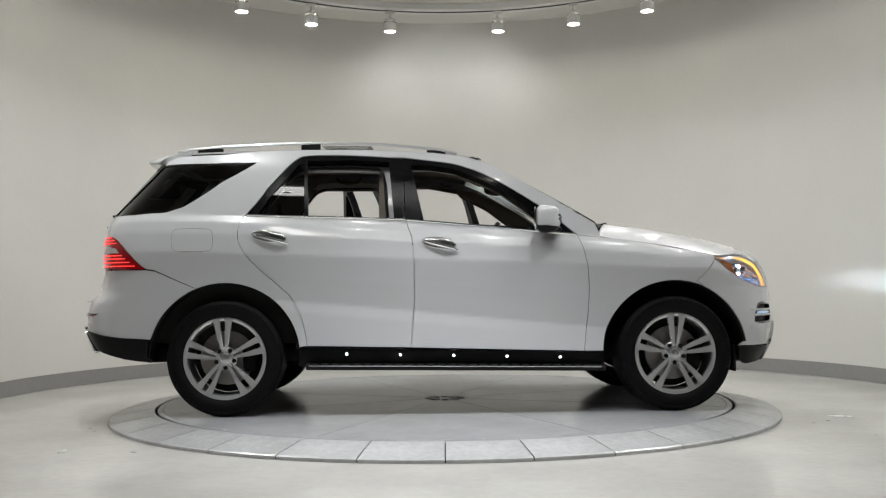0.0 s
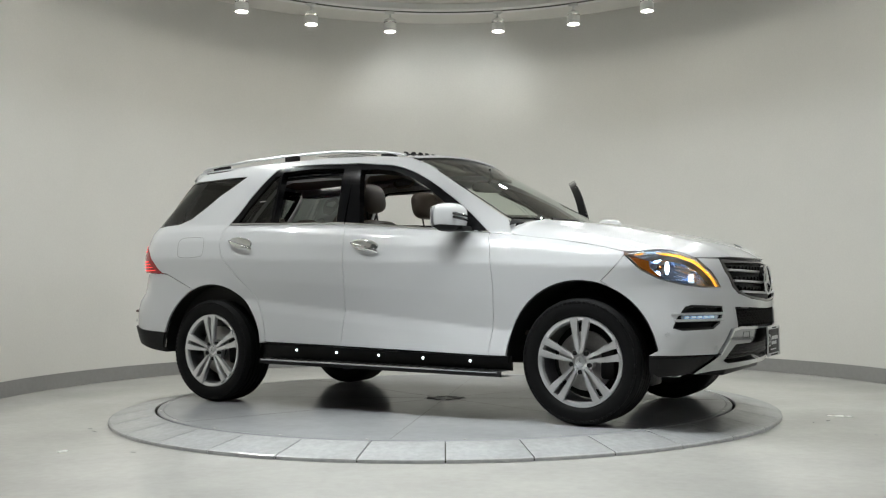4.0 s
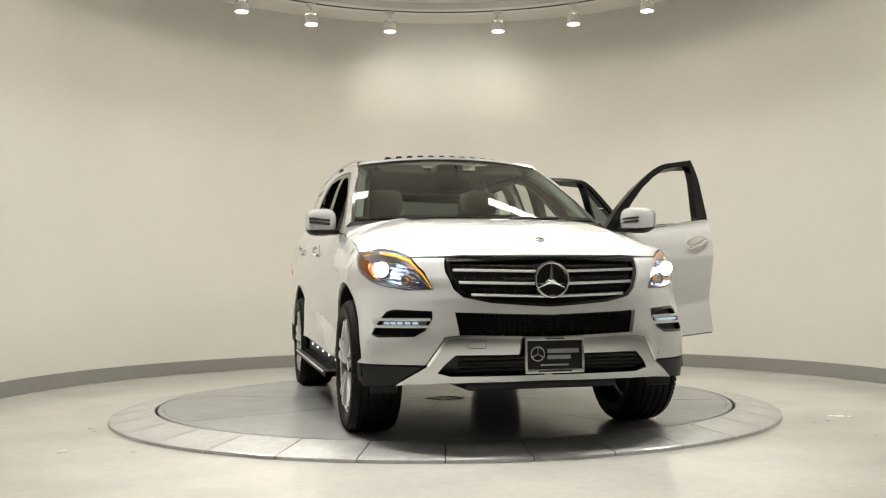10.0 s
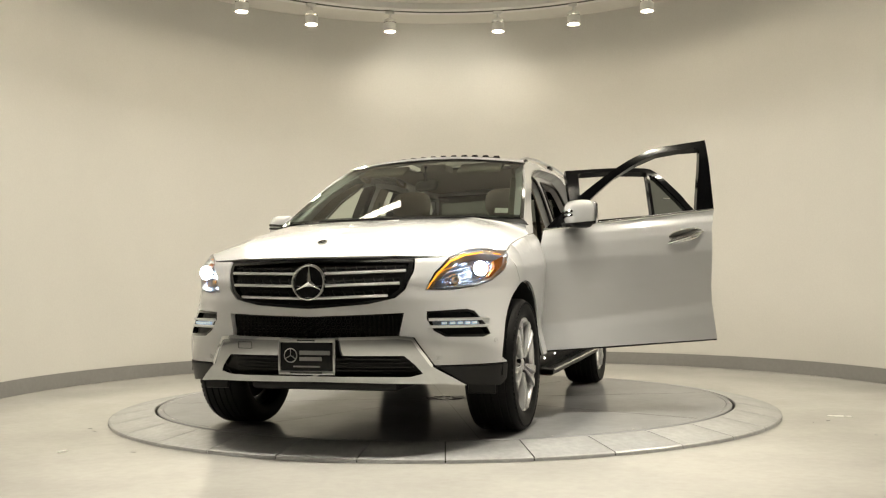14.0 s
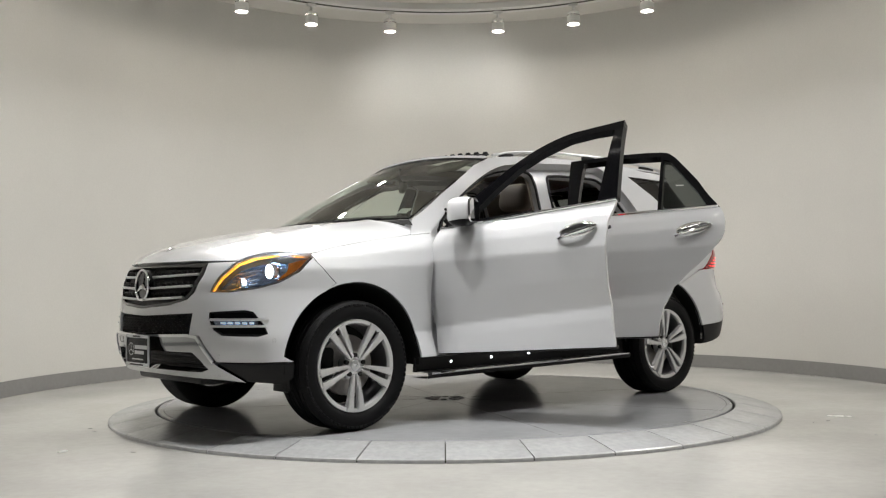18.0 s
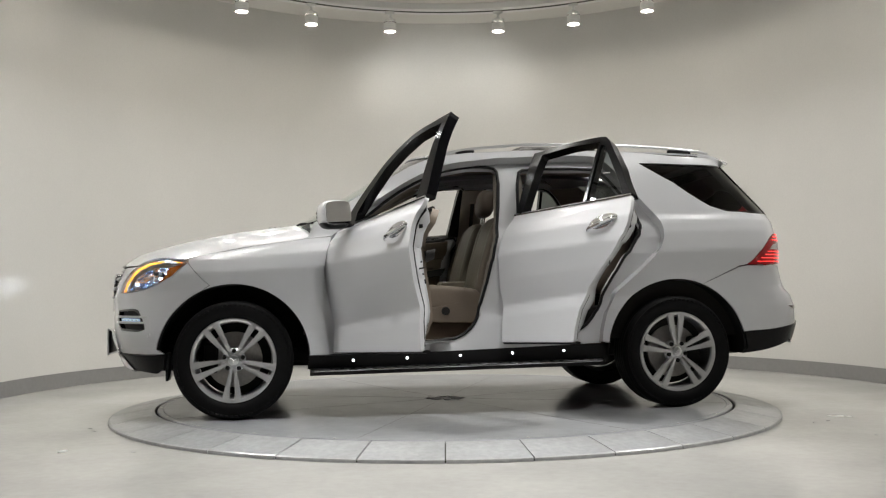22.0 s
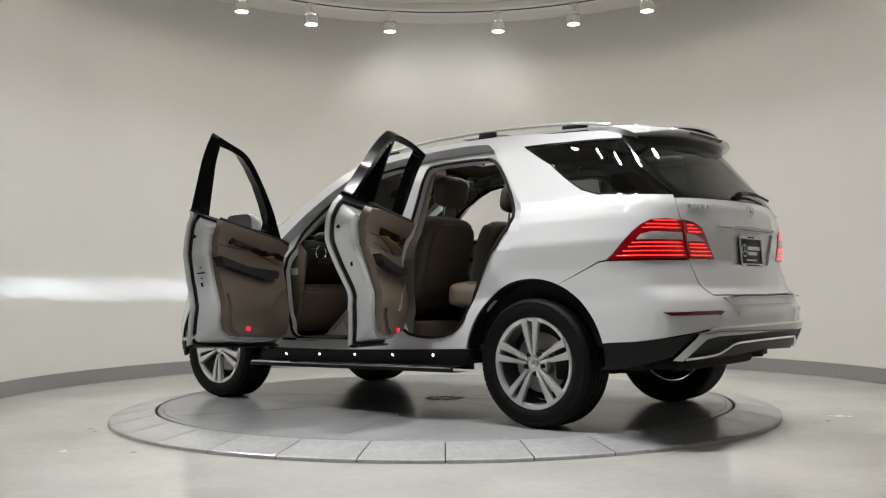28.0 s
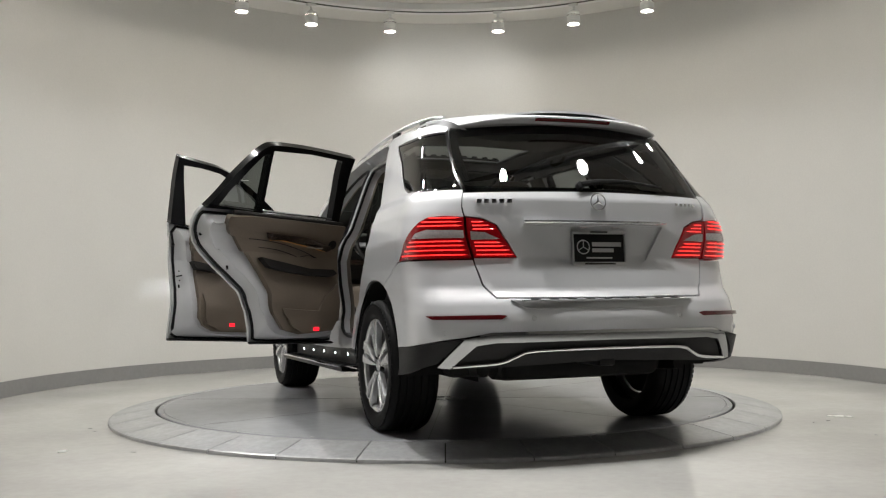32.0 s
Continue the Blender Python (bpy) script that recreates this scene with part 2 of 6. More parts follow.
def floor_marks():
    """Small pale scuffs and dark specks on the floor."""
    rnd = random.Random(5)
    scuff = None
    for x, y, r in ((2.62, -0.72, 0.035), (2.68, -0.74, 0.022), (2.58, -0.69, 0.02), (-2.1, -1.85, 0.03)):
        bm = bmesh.new()
        pts = [(r * (0.5 + rnd.random()) * math.cos(a), r * (0.5 + rnd.random()) * math.sin(a)) for a in np.linspace(0, 2 * math.pi, 12)[:-1]]
        prism(bm, pts, 0.0012, m=Matrix.Translation((x, y, FLOOR_Z)))
        tagged(part("floor_scuff", bm, PAPER, smooth=False), "small pale scuff on the concrete floor", "scuff", "scuffs on the floor")
    for x, y in ((2.35, -1.0), (2.47, -0.93), (2.5, -1.55), (3.1, -1.3), (2.86, -1.25), (-2.28, -0.95), (-2.2, -1.1), (-1.7, -1.9)):
        bm = bmesh.new()
        box(bm, -0.012, 0.012, -0.004, 0.004, 0, 0.002, m=Matrix.Translation((x, y, FLOOR_Z)) @ Matrix.Rotation(rnd.random() * 3, 4, "Z"))
        tagged(part("floor_speck", bm, SKIRTING, smooth=False), "tiny dark speck of dirt on the floor", "dirt", "specks on the floor")


def track():
    """The curved lighting track under the ceiling."""
    ob = tagged(new("lighting_track"), "white curved lighting track fixed under the ceiling", "lighting track")
    bm = bmesh.new()
    lathe(bm, [(TRACK_R - 0.11, CEIL_Z - 0.07), (TRACK_R + 0.11, CEIL_Z - 0.07), (TRACK_R + 0.11, CEIL_Z - 0.002), (TRACK_R - 0.11, CEIL_Z - 0.002)], 96, m=Matrix.Translation(ROOM), close=True)
    part("rail", bm, LAMP_WHITE, ob)
    bm = bmesh.new()
    lathe(bm, [(TRACK_R - 0.018, CEIL_Z - 0.074), (TRACK_R + 0.018, CEIL_Z - 0.074), (TRACK_R + 0.018, CEIL_Z - 0.0705), (TRACK_R - 0.018, CEIL_Z - 0.0705)], 96, m=Matrix.Translation(ROOM), close=True)
    part("slot", bm, GAP, ob)


HEADS = (-45.4, -29.9, -13.0, 9.9, 26.0, 42.0, -60, -80, -100, -122, -146, 56, 76, 98, 120, 144, 168, -168)


FRONT = {-100: 0.95, -122: 0.95, -146: 1.4, 98: 0.85, 120: 0.85, 144: 1.3, 168: 4.0, -168: 4.0}  # added near heads out of view, power raised to brighten the near deck and floor


def track_heads():
    top = CEIL_Z - 0.075
    base = tagged(new("track_spotlight"), "white cylindrical track spotlight, lit, hanging from the curved track", "spotlight", "spotlights on the track")
    bm = bmesh.new()
    box(bm, -0.05, 0.05, -0.022, 0.022, -0.035, 0.0, 0.006)
    part("adapter", bm, LAMP_WHITE, base)
    bm = bmesh.new()
    lathe(bm, [(0.014, -0.085), (0.014, -0.03)], 12)
    box(bm, -0.03, 0.03, -0.012, 0.012, -0.1, -0.08, 0.004)
    part("stem", bm, LAMP_WHITE, base)
    bm = bmesh.new()
    lathe(bm, [(0.0, -0.09), (0.045, -0.09), (0.066, -0.102), (0.066, -0.132)], 28)
    lathe(bm, [(0.058, -0.13), (0.058, -0.14)], 28)
    lathe(bm, [(0.068, -0.14), (0.071, -0.145), (0.071, -0.235), (0.066, -0.237), (0.063, -0.225), (0.063, -0.15), (0.066, -0.14)], 28, close=True)
    part("housing", bm, LAMP_WHITE, base)
    bm = bmesh.new()
    for k in range(24):
        a = 2 * math.pi * k / 24
        box(bm, -0.004, 0.004, -0.002, 0.002, -0.139, -0.131, m=Matrix.Rotation(a, 4, "Z") @ Matrix.Translation((0.0, 0.0665, 0)))
    part("vent", bm, GAP, base)
    bm = bmesh.new()
    lathe(bm, [(0.0, -0.214), (0.05, -0.216), (0.0615, -0.222), (0.0615, -0.205), (0.0, -0.205)], 28)
    part("lens", bm, LAMP_GLOW, base, "glowing lens")
    for k, deg in enumerate(HEADS):
        a = radians(deg)
        place = Vector((ROOM.x + TRACK_R * math.sin(a), ROOM.y + TRACK_R * math.cos(a), top))
        m = Matrix.Translation(place) @ Matrix.Rotation(-a, 4, "Z")
        if k == 0:
            base.matrix_basis = m
        else:
            copy_thing(base, m)
        lamp = bpy.data.lights.new("spot", "SPOT")
        lamp.energy, lamp.spot_size, lamp.spot_blend, lamp.shadow_soft_size = SPOT_W * (0.16 if k in (2, 3) else FRONT.get(deg, 0.6)), radians(178 if k in (2, 3) else 68 if abs(deg) > 160 else 140), 1.0 if k in (2, 3) else 0.9, 0.1 if k in (2, 3) else 0.06
        lamp.color = (0.985, 1.0, 1.0)
        ob = new("spot_lamp", lamp)
        eye = place + Vector((0, 0, -0.32 if k in (2, 3) else -0.245))
        aim = Vector((ROOM.x + 0.05, 4.5, 2.35)) if k in (2, 3) else Vector((ROOM.x * 0.6 + 0.4 * place.x, ROOM.y * 0.6 + 0.4 * place.y - 0.1, 0.0))
        if abs(deg) > 160:
            aim = Vector((0.3 * place.x, -2.35, 0.0))
        ob.matrix_world = look(eye, aim)


def ceiling_panels():
    """Luminous ceiling fixtures of the showroom, mirrored in the glass and paint."""
    for k, (x, y, w, d) in enumerate(((1.55, 1.0, 1.4, 0.16), (-1.55, 1.0, 1.4, 0.16), (-0.6, -3.5, 1.7, 0.12))):
        ob = tagged(new("ceiling_light"), "long luminous ceiling fixture with a white frame", "ceiling light", "ceiling lights")
        part("frame", box(bmesh.new(), x - w / 2 - 0.03, x + w / 2 + 0.03, y - d / 2 - 0.03, y + d / 2 + 0.03, CEIL_Z - 0.06, CEIL_Z - 0.002, 0.008), LAMP_WHITE, ob)
        part("diffuser", box(bmesh.new(), x - w / 2, x + w / 2, y - d / 2, y + d / 2, CEIL_Z - 0.075, CEIL_Z - 0.0605, 0.004), TUBE_GLOW, ob, "glowing diffuser")


DISK_R, RAMP_R = 2.054, 2.359


def turntable():
    """The turning disk, with the fixed ramp plates round it."""
    disk = tagged(new("turntable_disk"), "grey painted round turntable disk with worn seams", "turntable")
    bm = bmesh.new()
    lathe(bm, [(0.0, -0.06), (DISK_R - 0.012, -0.06), (DISK_R - 0.012, -0.006), (DISK_R - 0.018, 0.0), (DISK_R - 0.05, 0.0), (DISK_R - 0.053, -0.004), (DISK_R - 0.056, 0.0), (0.16, 0.0), (0.155, -0.004), (0.15, 0.0), (0.0, 0.0)], 128)
    part("deck", bm, DISK, disk, sharp=20)
    bm = bmesh.new()
    for k in range(8):
        box(bm, 0.18, DISK_R - 0.06, -0.001, 0.001, 0.0004, 0.0008, m=Matrix.Rotation(radians(22.5 + 45 * k), 4, "Z"))
    part("seam", bm, GAP, disk, "dark radial seams")
    bm = bmesh.new()
    for k in range(8):
        box(bm, 0.07, 0.14, -0.022, 0.022, 0.0005, 0.005, 0.002, m=Matrix.Rotation(radians(45 * k), 4, "Z"))
    part("hub_lug", bm, DISK, disk)
    one = None
    for k in range(24):
        m = Matrix.Rotation(radians(15 * k + 4), 4, "Z") @ Matrix.Translation((DISK_R - 0.034, 0, 0))
        if one is None:
            bm = bmesh.new()
            lathe(bm, [(0.0, 0.0035), (0.007, 0.003), (0.009, 0.0)], 10)
            one = part("bolt", bm, STEEL, disk)
            one.matrix_basis = m
        else:
            b = new("bolt", one.data)
            b.parent, b.matrix_basis = disk, m
    ramp = tagged(new("turntable_ramp"), "ring of sloping grey metal ramp plates round the turntable", "turntable ramp")
    bm = bmesh.new()
    lathe(bm, [(DISK_R + 0.002, -0.064), (RAMP_R - 0.006, -0.064), (RAMP_R - 0.006, -0.055), (DISK_R + 0.002, -0.012)], 128, close=True)
    part("base_ring", bm, GAP, ramp)
    n = 33
    bm = bmesh.new()
    half = math.pi / n - 0.0016
    prof = [(DISK_R + 0.006, -0.02), (DISK_R + 0.006, -0.004), (DISK_R + 0.012, -0.001), (DISK_R + 0.05, -0.003), (RAMP_R - 0.012, -0.044), (RAMP_R - 0.001, -0.05), (RAMP_R, -0.0665), (RAMP_R - 0.02, -0.0665)]
    rows = []
    for j in range(5):
        a = -half + 2 * half * j / 4
        rows.append([bm.verts.new((r * math.sin(a), -r * math.cos(a), z)) for r, z in prof])
    for p, q in zip(rows, rows[1:]):
        for i in range(len(prof)):
            bm.faces.new((p[i], q[i], q[(i + 1) % len(prof)], p[(i + 1) % len(prof)]))
    bm.faces.new(rows[0])
    bm.faces.new(rows[-1][::-1])
    bmesh.ops.recalc_face_normals(bm, faces=bm.faces)
    first = part("plate", bm, PLATE, ramp, sharp=12)
    first.rotation_euler[2] = math.pi / n
    for k in range(1, n):
        o = new("plate", first.data)
        o.parent = ramp
        o.rotation_euler[2] = (2 * k + 1) * math.pi / n
    return disk


# ---- the car: one outer skin, cut into panels ----
XF0, XR0, SW = 1.6, -2.0, 1.2


def tab(x, xs, ys):
    """A value between those of a short table."""
    if x <= xs[0]:
        return ys[0]
    for k in range(1, len(xs)):
        if x <= xs[k]:
            return ys[k - 1] + (ys[k] - ys[k - 1]) * (x - xs[k - 1]) / (xs[k] - xs[k - 1])
    return ys[-1]




def belt(x):
    return tab(x, (-2.4, -1.33, 0.83, 1.2, 1.5, 1.75, 2.3), (1.33, 1.293, 1.15, 1.12, 1.07, 1.0, 0.95))


def half_width(x, z):
    zb = belt(x)
    if z > zb:
        return 0.868 - 0.34 * (z - zb) - 0.87 * max(0.0, z - zb - 0.3) ** 2
    low, high = 0.64 - 0.095 * max(-1.1, min(0.95, x)), tab(x, (-2.4, -1.4, -0.4, 0.8, 1.6, 2.3), (1.08, 1.05, 1.012, 0.965, 0.925, 0.885))
    fade = max(0.0, min(1.0, (abs(x + 0.07) - 0.95) / 0.35)) ** 2
    up = zb - high
    return tab(z, (0.3, 0.4, low - 0.07, low, low + 0.012, (low + high) / 2, high - 0.012, high, high + 0.15 * up, high + 0.5 * up, high + 0.82 * up, zb),
               (0.945, 0.95, 0.931 + 0.014 * fade, 0.917 + 0.024 * fade, 0.9185 + 0.023 * fade, 0.942, 0.9555, 0.955, 0.9475, 0.931, 0.9, 0.868))


def nose_x(z):
    return tab(z, (0.25, 0.4, 0.5, 0.6, 0.75, 0.85, 0.957, 1.05), (2.17, 2.268, 2.3, 2.312, 2.32, 2.31, 2.26, 2.15))


def tail_x(z):
    return tab(z, (0.3, 0.45, 0.55, 0.66, 0.74, 0.8, 0.96, 1.1, 1.25, 1.32, 1.68, 1.75), (-2.38, -2.46, -2.5, -2.5, -2.475, -2.42, -2.38, -2.38, -2.37, -2.34, -2.05, -2.0))


def nose_start(z):
    return tab(z, (0.55, 0.8), (1.75, 1.52))


def tail_start(z):
    return tail_x(z) + 0.48


def surface(s, z):
    """A point of the body's outer skin on the left half. s runs along the flank like x and bends round the nose and the tail to the other half."""
    if s > XF0 + 2 * SW or s < XR0 - 2 * SW:
        p = surface(2 * (XF0 + SW if s > 0 else XR0 - SW) - s, z)
        return Vector((p.x, -p.y, p.z))
    xf, xr = nose_start(z), tail_start(z)
    if s > XF0:
        a = (s - XF0) / SW * math.pi / 2; c = math.cos(a); w = half_width(xf, z)
        return Vector((xf + (nose_x(z) - xf) * abs(math.sin(a)) ** (2 / 2.6), math.copysign(1, c) * w * abs(c) ** (2 / 2.2), z))
    if s < XR0:
        a = (XR0 - s) / SW * math.pi / 2; c = math.cos(a); w = half_width(xr, z)
        w += 0.03 * math.exp(-((math.degrees(a) - 32) / 17) ** 2) * min(1.0, max(0.0, (1.3 - z) / 0.2))
        return Vector((xr + (tail_x(z) - xr) * abs(math.sin(a)) ** (2 / 3.4), math.copysign(1, c) * w * abs(c) ** (2 / 2.2), z))
    x = s
    if s > 1.0:
        x = 1.0 + (s - 1.0) / (XF0 - 1.0) * (xf - 1.0)
    if s < -1.2:
        x = -1.2 + (s + 1.2) / (XR0 + 1.2) * (xr + 1.2)
    return Vector((x, half_width(x, z), z))


def skin(s, z, side=1, off=0.0):
    """The skin's point and outward normal; side 1 is the left half, -1 the right; off lies outwards."""
    h = 0.009
    p = surface(s, z)
    n = (surface(s, z + h) - surface(s, z - h)).cross(surface(s + h, z) - surface(s - h, z)).normalized()
    p = p + n * off
    return Vector((p.x, p.y * side, p.z)), Vector((n.x, n.y * side, n.z))


def s_at(x, z):
    """The s at which the flank has this x."""
    lo, hi = -3.19, 2.79
    for _ in range(40):
        mid = (lo + hi) / 2
        lo, hi = (mid, hi) if surface(mid, z).x < x else (lo, mid)
    return lo


def dense(loop, step):
    out = []
    for k, p in enumerate(loop):
        q = loop[(k + 1) % len(loop)]
        n = max(1, math.ceil(math.dist(p, q) / step))
        out += [(p[0] + (q[0] - p[0]) * i / n, p[1] + (q[1] - p[1]) * i / n) for i in range(n)]
    return out


def soften(loop, r=1):
    """Rounds a loop's corners."""
    for _ in range(r):
        loop = [q for k in range(len(loop)) for q in ((loop[k][0] * 0.75 + loop[k - 1][0] * 0.25, loop[k][1] * 0.75 + loop[k - 1][1] * 0.25), (loop[k][0] * 0.75 + loop[(k + 1) % len(loop)][0] * 0.25, loop[k][1] * 0.75 + loop[(k + 1) % len(loop)][1] * 0.25))]
    return loop


def area(loop):
    return 0.5 * sum(loop[k - 1][0] * loop[k][1] - loop[k][0] * loop[k - 1][1] for k in range(len(loop)))


def inset(loop, d):
    """The loop moved inwards by d."""
    if area(loop) < 0:
        loop = loop[::-1]
    out = []
    for k, p in enumerate(loop):
        a, b = Vector(loop[k - 1]), Vector(loop[(k + 1) % len(loop)])
        u, v = (Vector(p) - a), (b - Vector(p))
        n = Vector((-u.y, u.x)).normalized() + Vector((-v.y, v.x)).normalized()
        n = n.normalized() if n.length > 1e-6 else Vector((0, 0))
        out.append((p[0] + n.x * d, p[1] + n.y * d))
    return out


def inside(points, loops):
    """Which points lie in an odd number of loops."""
    pts = np.array(points)
    odd = np.zeros(len(pts), bool)
    for loop in loops:
        a = np.array(loop)
        b = np.roll(a, -1, 0)
        for (x0, y0), (x1, y1) in zip(a, b):
            if y0 == y1:
                continue
            cross = (pts[:, 1] >= min(y0, y1)) & (pts[:, 1] < max(y0, y1))
            odd ^= cross & (pts[:, 0] < x0 + (pts[:, 1] - y0) * (x1 - x0) / (y1 - y0))
    return odd


def panel(name, loops, mat, parent, side=1, step=0.035, thick=0.018, off=0.0, gap=0.0021, label="", origin=None, inner=None, hole_thick=None, back=False):
    """A sheet cut from the skin: the first loop is its outline, the others are holes, in (s, z). Its rims are turned inwards by thick."""
    loops = [dense(inset(loops[0], gap), step)] + [dense(l, step) for l in loops[1:]]
    pts, edges, rims = [], [], []
    for loop in loops:
        k = len(pts)
        pts += loop
        ring = list(range(k, len(pts)))
        rims.append(ring)
        edges += [(i, ring[(j + 1) % len(ring)]) for j, i in enumerate(ring)]
    s0, s1 = min(p[0] for p in loops[0]), max(p[0] for p in loops[0])
    z0, z1 = min(p[1] for p in loops[0]), max(p[1] for p in loops[0])
    cand = [(s0 + step * (i + 0.5 * (j % 2)), z0 + step * 0.9 * j) for i in range(int((s1 - s0) / step) + 2) for j in range(int((z1 - z0) / step / 0.9) + 2)]
    rim = np.array(pts)
    cand = [c for c, ok in zip(cand, inside(cand, loops)) if ok and ((rim - np.array(c)) ** 2).sum(1).min() > (0.45 * step) ** 2]
    res = geometry.delaunay_2d_cdt([Vector(p) for p in pts + cand], edges, [], 0, 1e-6)
    flat, faces, orig = res[0], res[2], res[3]
    mid = [(sum(flat[i].x for i in f) / 3, sum(flat[i].y for i in f) / 3) for f in faces]
    faces = [f for f, ok in zip(faces, inside(mid, loops)) if ok]
    place = [skin(p.x, p.y, side, off) for p in flat]
    verts = [p for p, n in place]
    norms = [n for p, n in place]
    out = []
    for f in faces:
        a, b, c = (verts[i] for i in f)
        out.append(tuple(f) if (b - a).cross(c - a).dot(norms[f[0]]) > 0 else tuple(f[::-1]))
    if back:
        k = len(verts)
        verts += [p - n * thick for p, n in place]
        norms += [-n for p, n in place]
        out += [tuple(i + k for i in f[::-1]) for f in out]
    new_of = {}
    for i, src in enumerate(orig):
        for o in src:
            new_of[o] = i
    for r, ring in enumerate(rims):
        t = hole_thick if r and hole_thick else thick
        ring = [new_of[i] for i in ring]
        k = len(verts)
        m = len(ring)
        for i in ring:
            p, n = place[i]
            verts += [p, p - n * t]
            norms += [Vector((0, 0, 0))] * 2
        flip = (area([tuple(flat[i]) for i in ring]) > 0) == (side > 0)
        flip = flip if r == 0 else not (not flip)
        for j in range(m):
            a, b = k + 2 * j, k + 2 * ((j + 1) % m)
            q = (a, b, b + 1, a + 1)
            out.append(q if flip else q[::-1])
    me = bpy.data.meshes.new(name)
    if origin is not None:
        verts = [v - Vector(origin) for v in verts]
    me.from_pydata(verts, [], out)
    me.update()
    me.shade_smooth()
    me.normals_split_custom_set_from_vertices(norms)
    me.materials.append(mat)
    ob = new(name, me)
    ob.parent = parent
    if label:
        tagged(ob, label)
    return ob


def strip(bm, line, off, radius, side=1, n=6, flat=1.0, closed=False):
    """A bar that follows the skin along (s, z) points."""
    pts = [skin(s, z, side, off)[0] for s, z in line]
    if closed:
        pts.append(pts[0])
    return tube(bm, pts, radius, n, flat)


def arc(cx, cz, r, a0, a1, n=18):
    """A wheel arch in (s, z)."""
    out = []
    for k in range(n + 1):
        a = radians(a0 + (a1 - a0) * k / n)
        x, z = cx + r * math.cos(a), cz + r * math.sin(a)
        out.append((s_at(x, z), z))
    return out


def whole(half, centre):
    """An outline across the car's middle line from its left half, which runs from one crossing to the other."""
    return half + [(2 * centre - s, z) for s, z in half[::-1]]


WX, WZ, ARCH, REAR_ARCH = 1.4575, 0.372, 0.475, 0.484
F_MID, R_MID = XF0 + SW, XR0 - SW
F_SHUT = [(0.84, 1.15), (0.87, 1.06), (0.89, 0.95), (0.9, 0.8), (0.89, 0.62), (0.86, 0.395)]
B_SHUT = [(-0.262, 0.43), (-0.248, 0.59), (-0.234, 0.78), (-0.238, 1.0), (-0.25, 1.14), (-0.29, 1.258)]
R_SHUT = [(-1.37, 1.292), (-1.392, 1.25), (-1.404, 1.2), (-1.4, 1.14), (-1.374, 1.08), (-1.305, 1.0), (-1.15, 0.87), (-1.04, 0.77), (-0.97, 0.64), (-0.94, 0.53), (-0.93, 0.447)]
F_FRAME = [(-0.308, 1.696), (-0.12, 1.672), (0.03, 1.65), (0.18, 1.6), (0.33, 1.525), (0.48, 1.432), (0.63, 1.33), (0.77, 1.212), (0.84, 1.152)]
R_FRAME = [(-1.365, 1.297), (-1.22, 1.46), (-1.09, 1.61), (-1.02, 1.68), (-0.94, 1.71), (-0.66, 1.712), (-0.3, 1.69)]
F_FRAME, R_FRAME = ([(v.x, v.y) for v in spline([(a, b, 0) for a, b in line], 3)] for line in (F_FRAME, R_FRAME))
A_LINE = [(1.0, 1.135), (0.96, 1.235), (0.82, 1.318), (0.66, 1.423), (0.48, 1.533), (0.31, 1.634), (0.15, 1.70)]
ROOF_EDGE = [(0.15, 1.70), (-0.1, 1.73), (-0.5, 1.752), (-1.0, 1.752), (-1.5, 1.738), (-1.9, 1.722), (-2.4, 1.70)]
GATE = [(-2.40, 1.70), (-2.40, 1.66), (-2.42, 1.55), (-2.47, 1.41), (-2.53, 1.29), (-2.55, 1.22), (-2.58, 1.168)]
LAMP_UP = [(-2.02, 0.95), (-2.105, 1.035), (-2.19, 1.1), (-2.26, 1.138), (-2.34, 1.162), (-2.46, 1.168), (-2.58, 1.162)]
HOOD_LINE = [(1.0, 1.136), (1.37, 1.092), (1.61, 1.054), (1.77, 1.006)]
LIGHT_UP = [(1.77, 0.993), (1.87, 1.01), (1.99, 1.016), (2.12, 1.0), (2.2, 0.968), (2.27, 0.89), (2.312, 0.798)]
LIGHT_LOW = [(2.312, 0.798), (2.19, 0.798), (2.04, 0.818), (1.93, 0.848), (1.84, 0.9), (1.77, 0.993)]
F_OPEN = [(-0.30, 1.625), (-0.26, 1.675), (-0.1, 1.678), (0.13, 1.63), (0.32, 1.527), (0.55, 1.365), (0.71, 1.21), (0.75, 1.0), (0.74, 0.62), (0.70, 0.52), (0.6, 0.475), (0.08, 0.475), (-0.05, 0.53), (-0.12, 0.65), (-0.19, 0.9), (-0.27, 1.29)]
R_OPEN = [(-1.27, 1.24), (-1.22, 1.36), (-1.08, 1.56), (-1.01, 1.635), (-0.94, 1.66), (-0.48, 1.66), (-0.43, 1.62), (-0.41, 1.29), (-0.36, 0.9), (-0.35, 0.62), (-0.4, 0.53), (-0.6, 0.5), (-0.78, 0.52), (-0.87, 0.58), (-0.96, 0.73), (-1.13, 1.03)]
Q_GLASS = [(-2.52, 1.305), (-2.461, 1.41), (-2.413, 1.55), (-2.392, 1.655), (-2.1, 1.655), (-1.7, 1.662), (-1.36, 1.662), (-1.52, 1.6), (-1.69, 1.525), (-1.8, 1.43), (-1.89, 1.355), (-2.0, 1.318), (-2.15, 1.305)]
BUMP_LINE = [(1.64, 0.842), (1.69, 0.902), (1.763, 0.986)]
DRL = [(1.89, 0.57), (1.94, 0.62), (2.03, 0.69), (2.08, 0.7), (2.3, 0.69), (2.3, 0.65), (2.26, 0.59), (2.2, 0.56), (1.95, 0.555)]


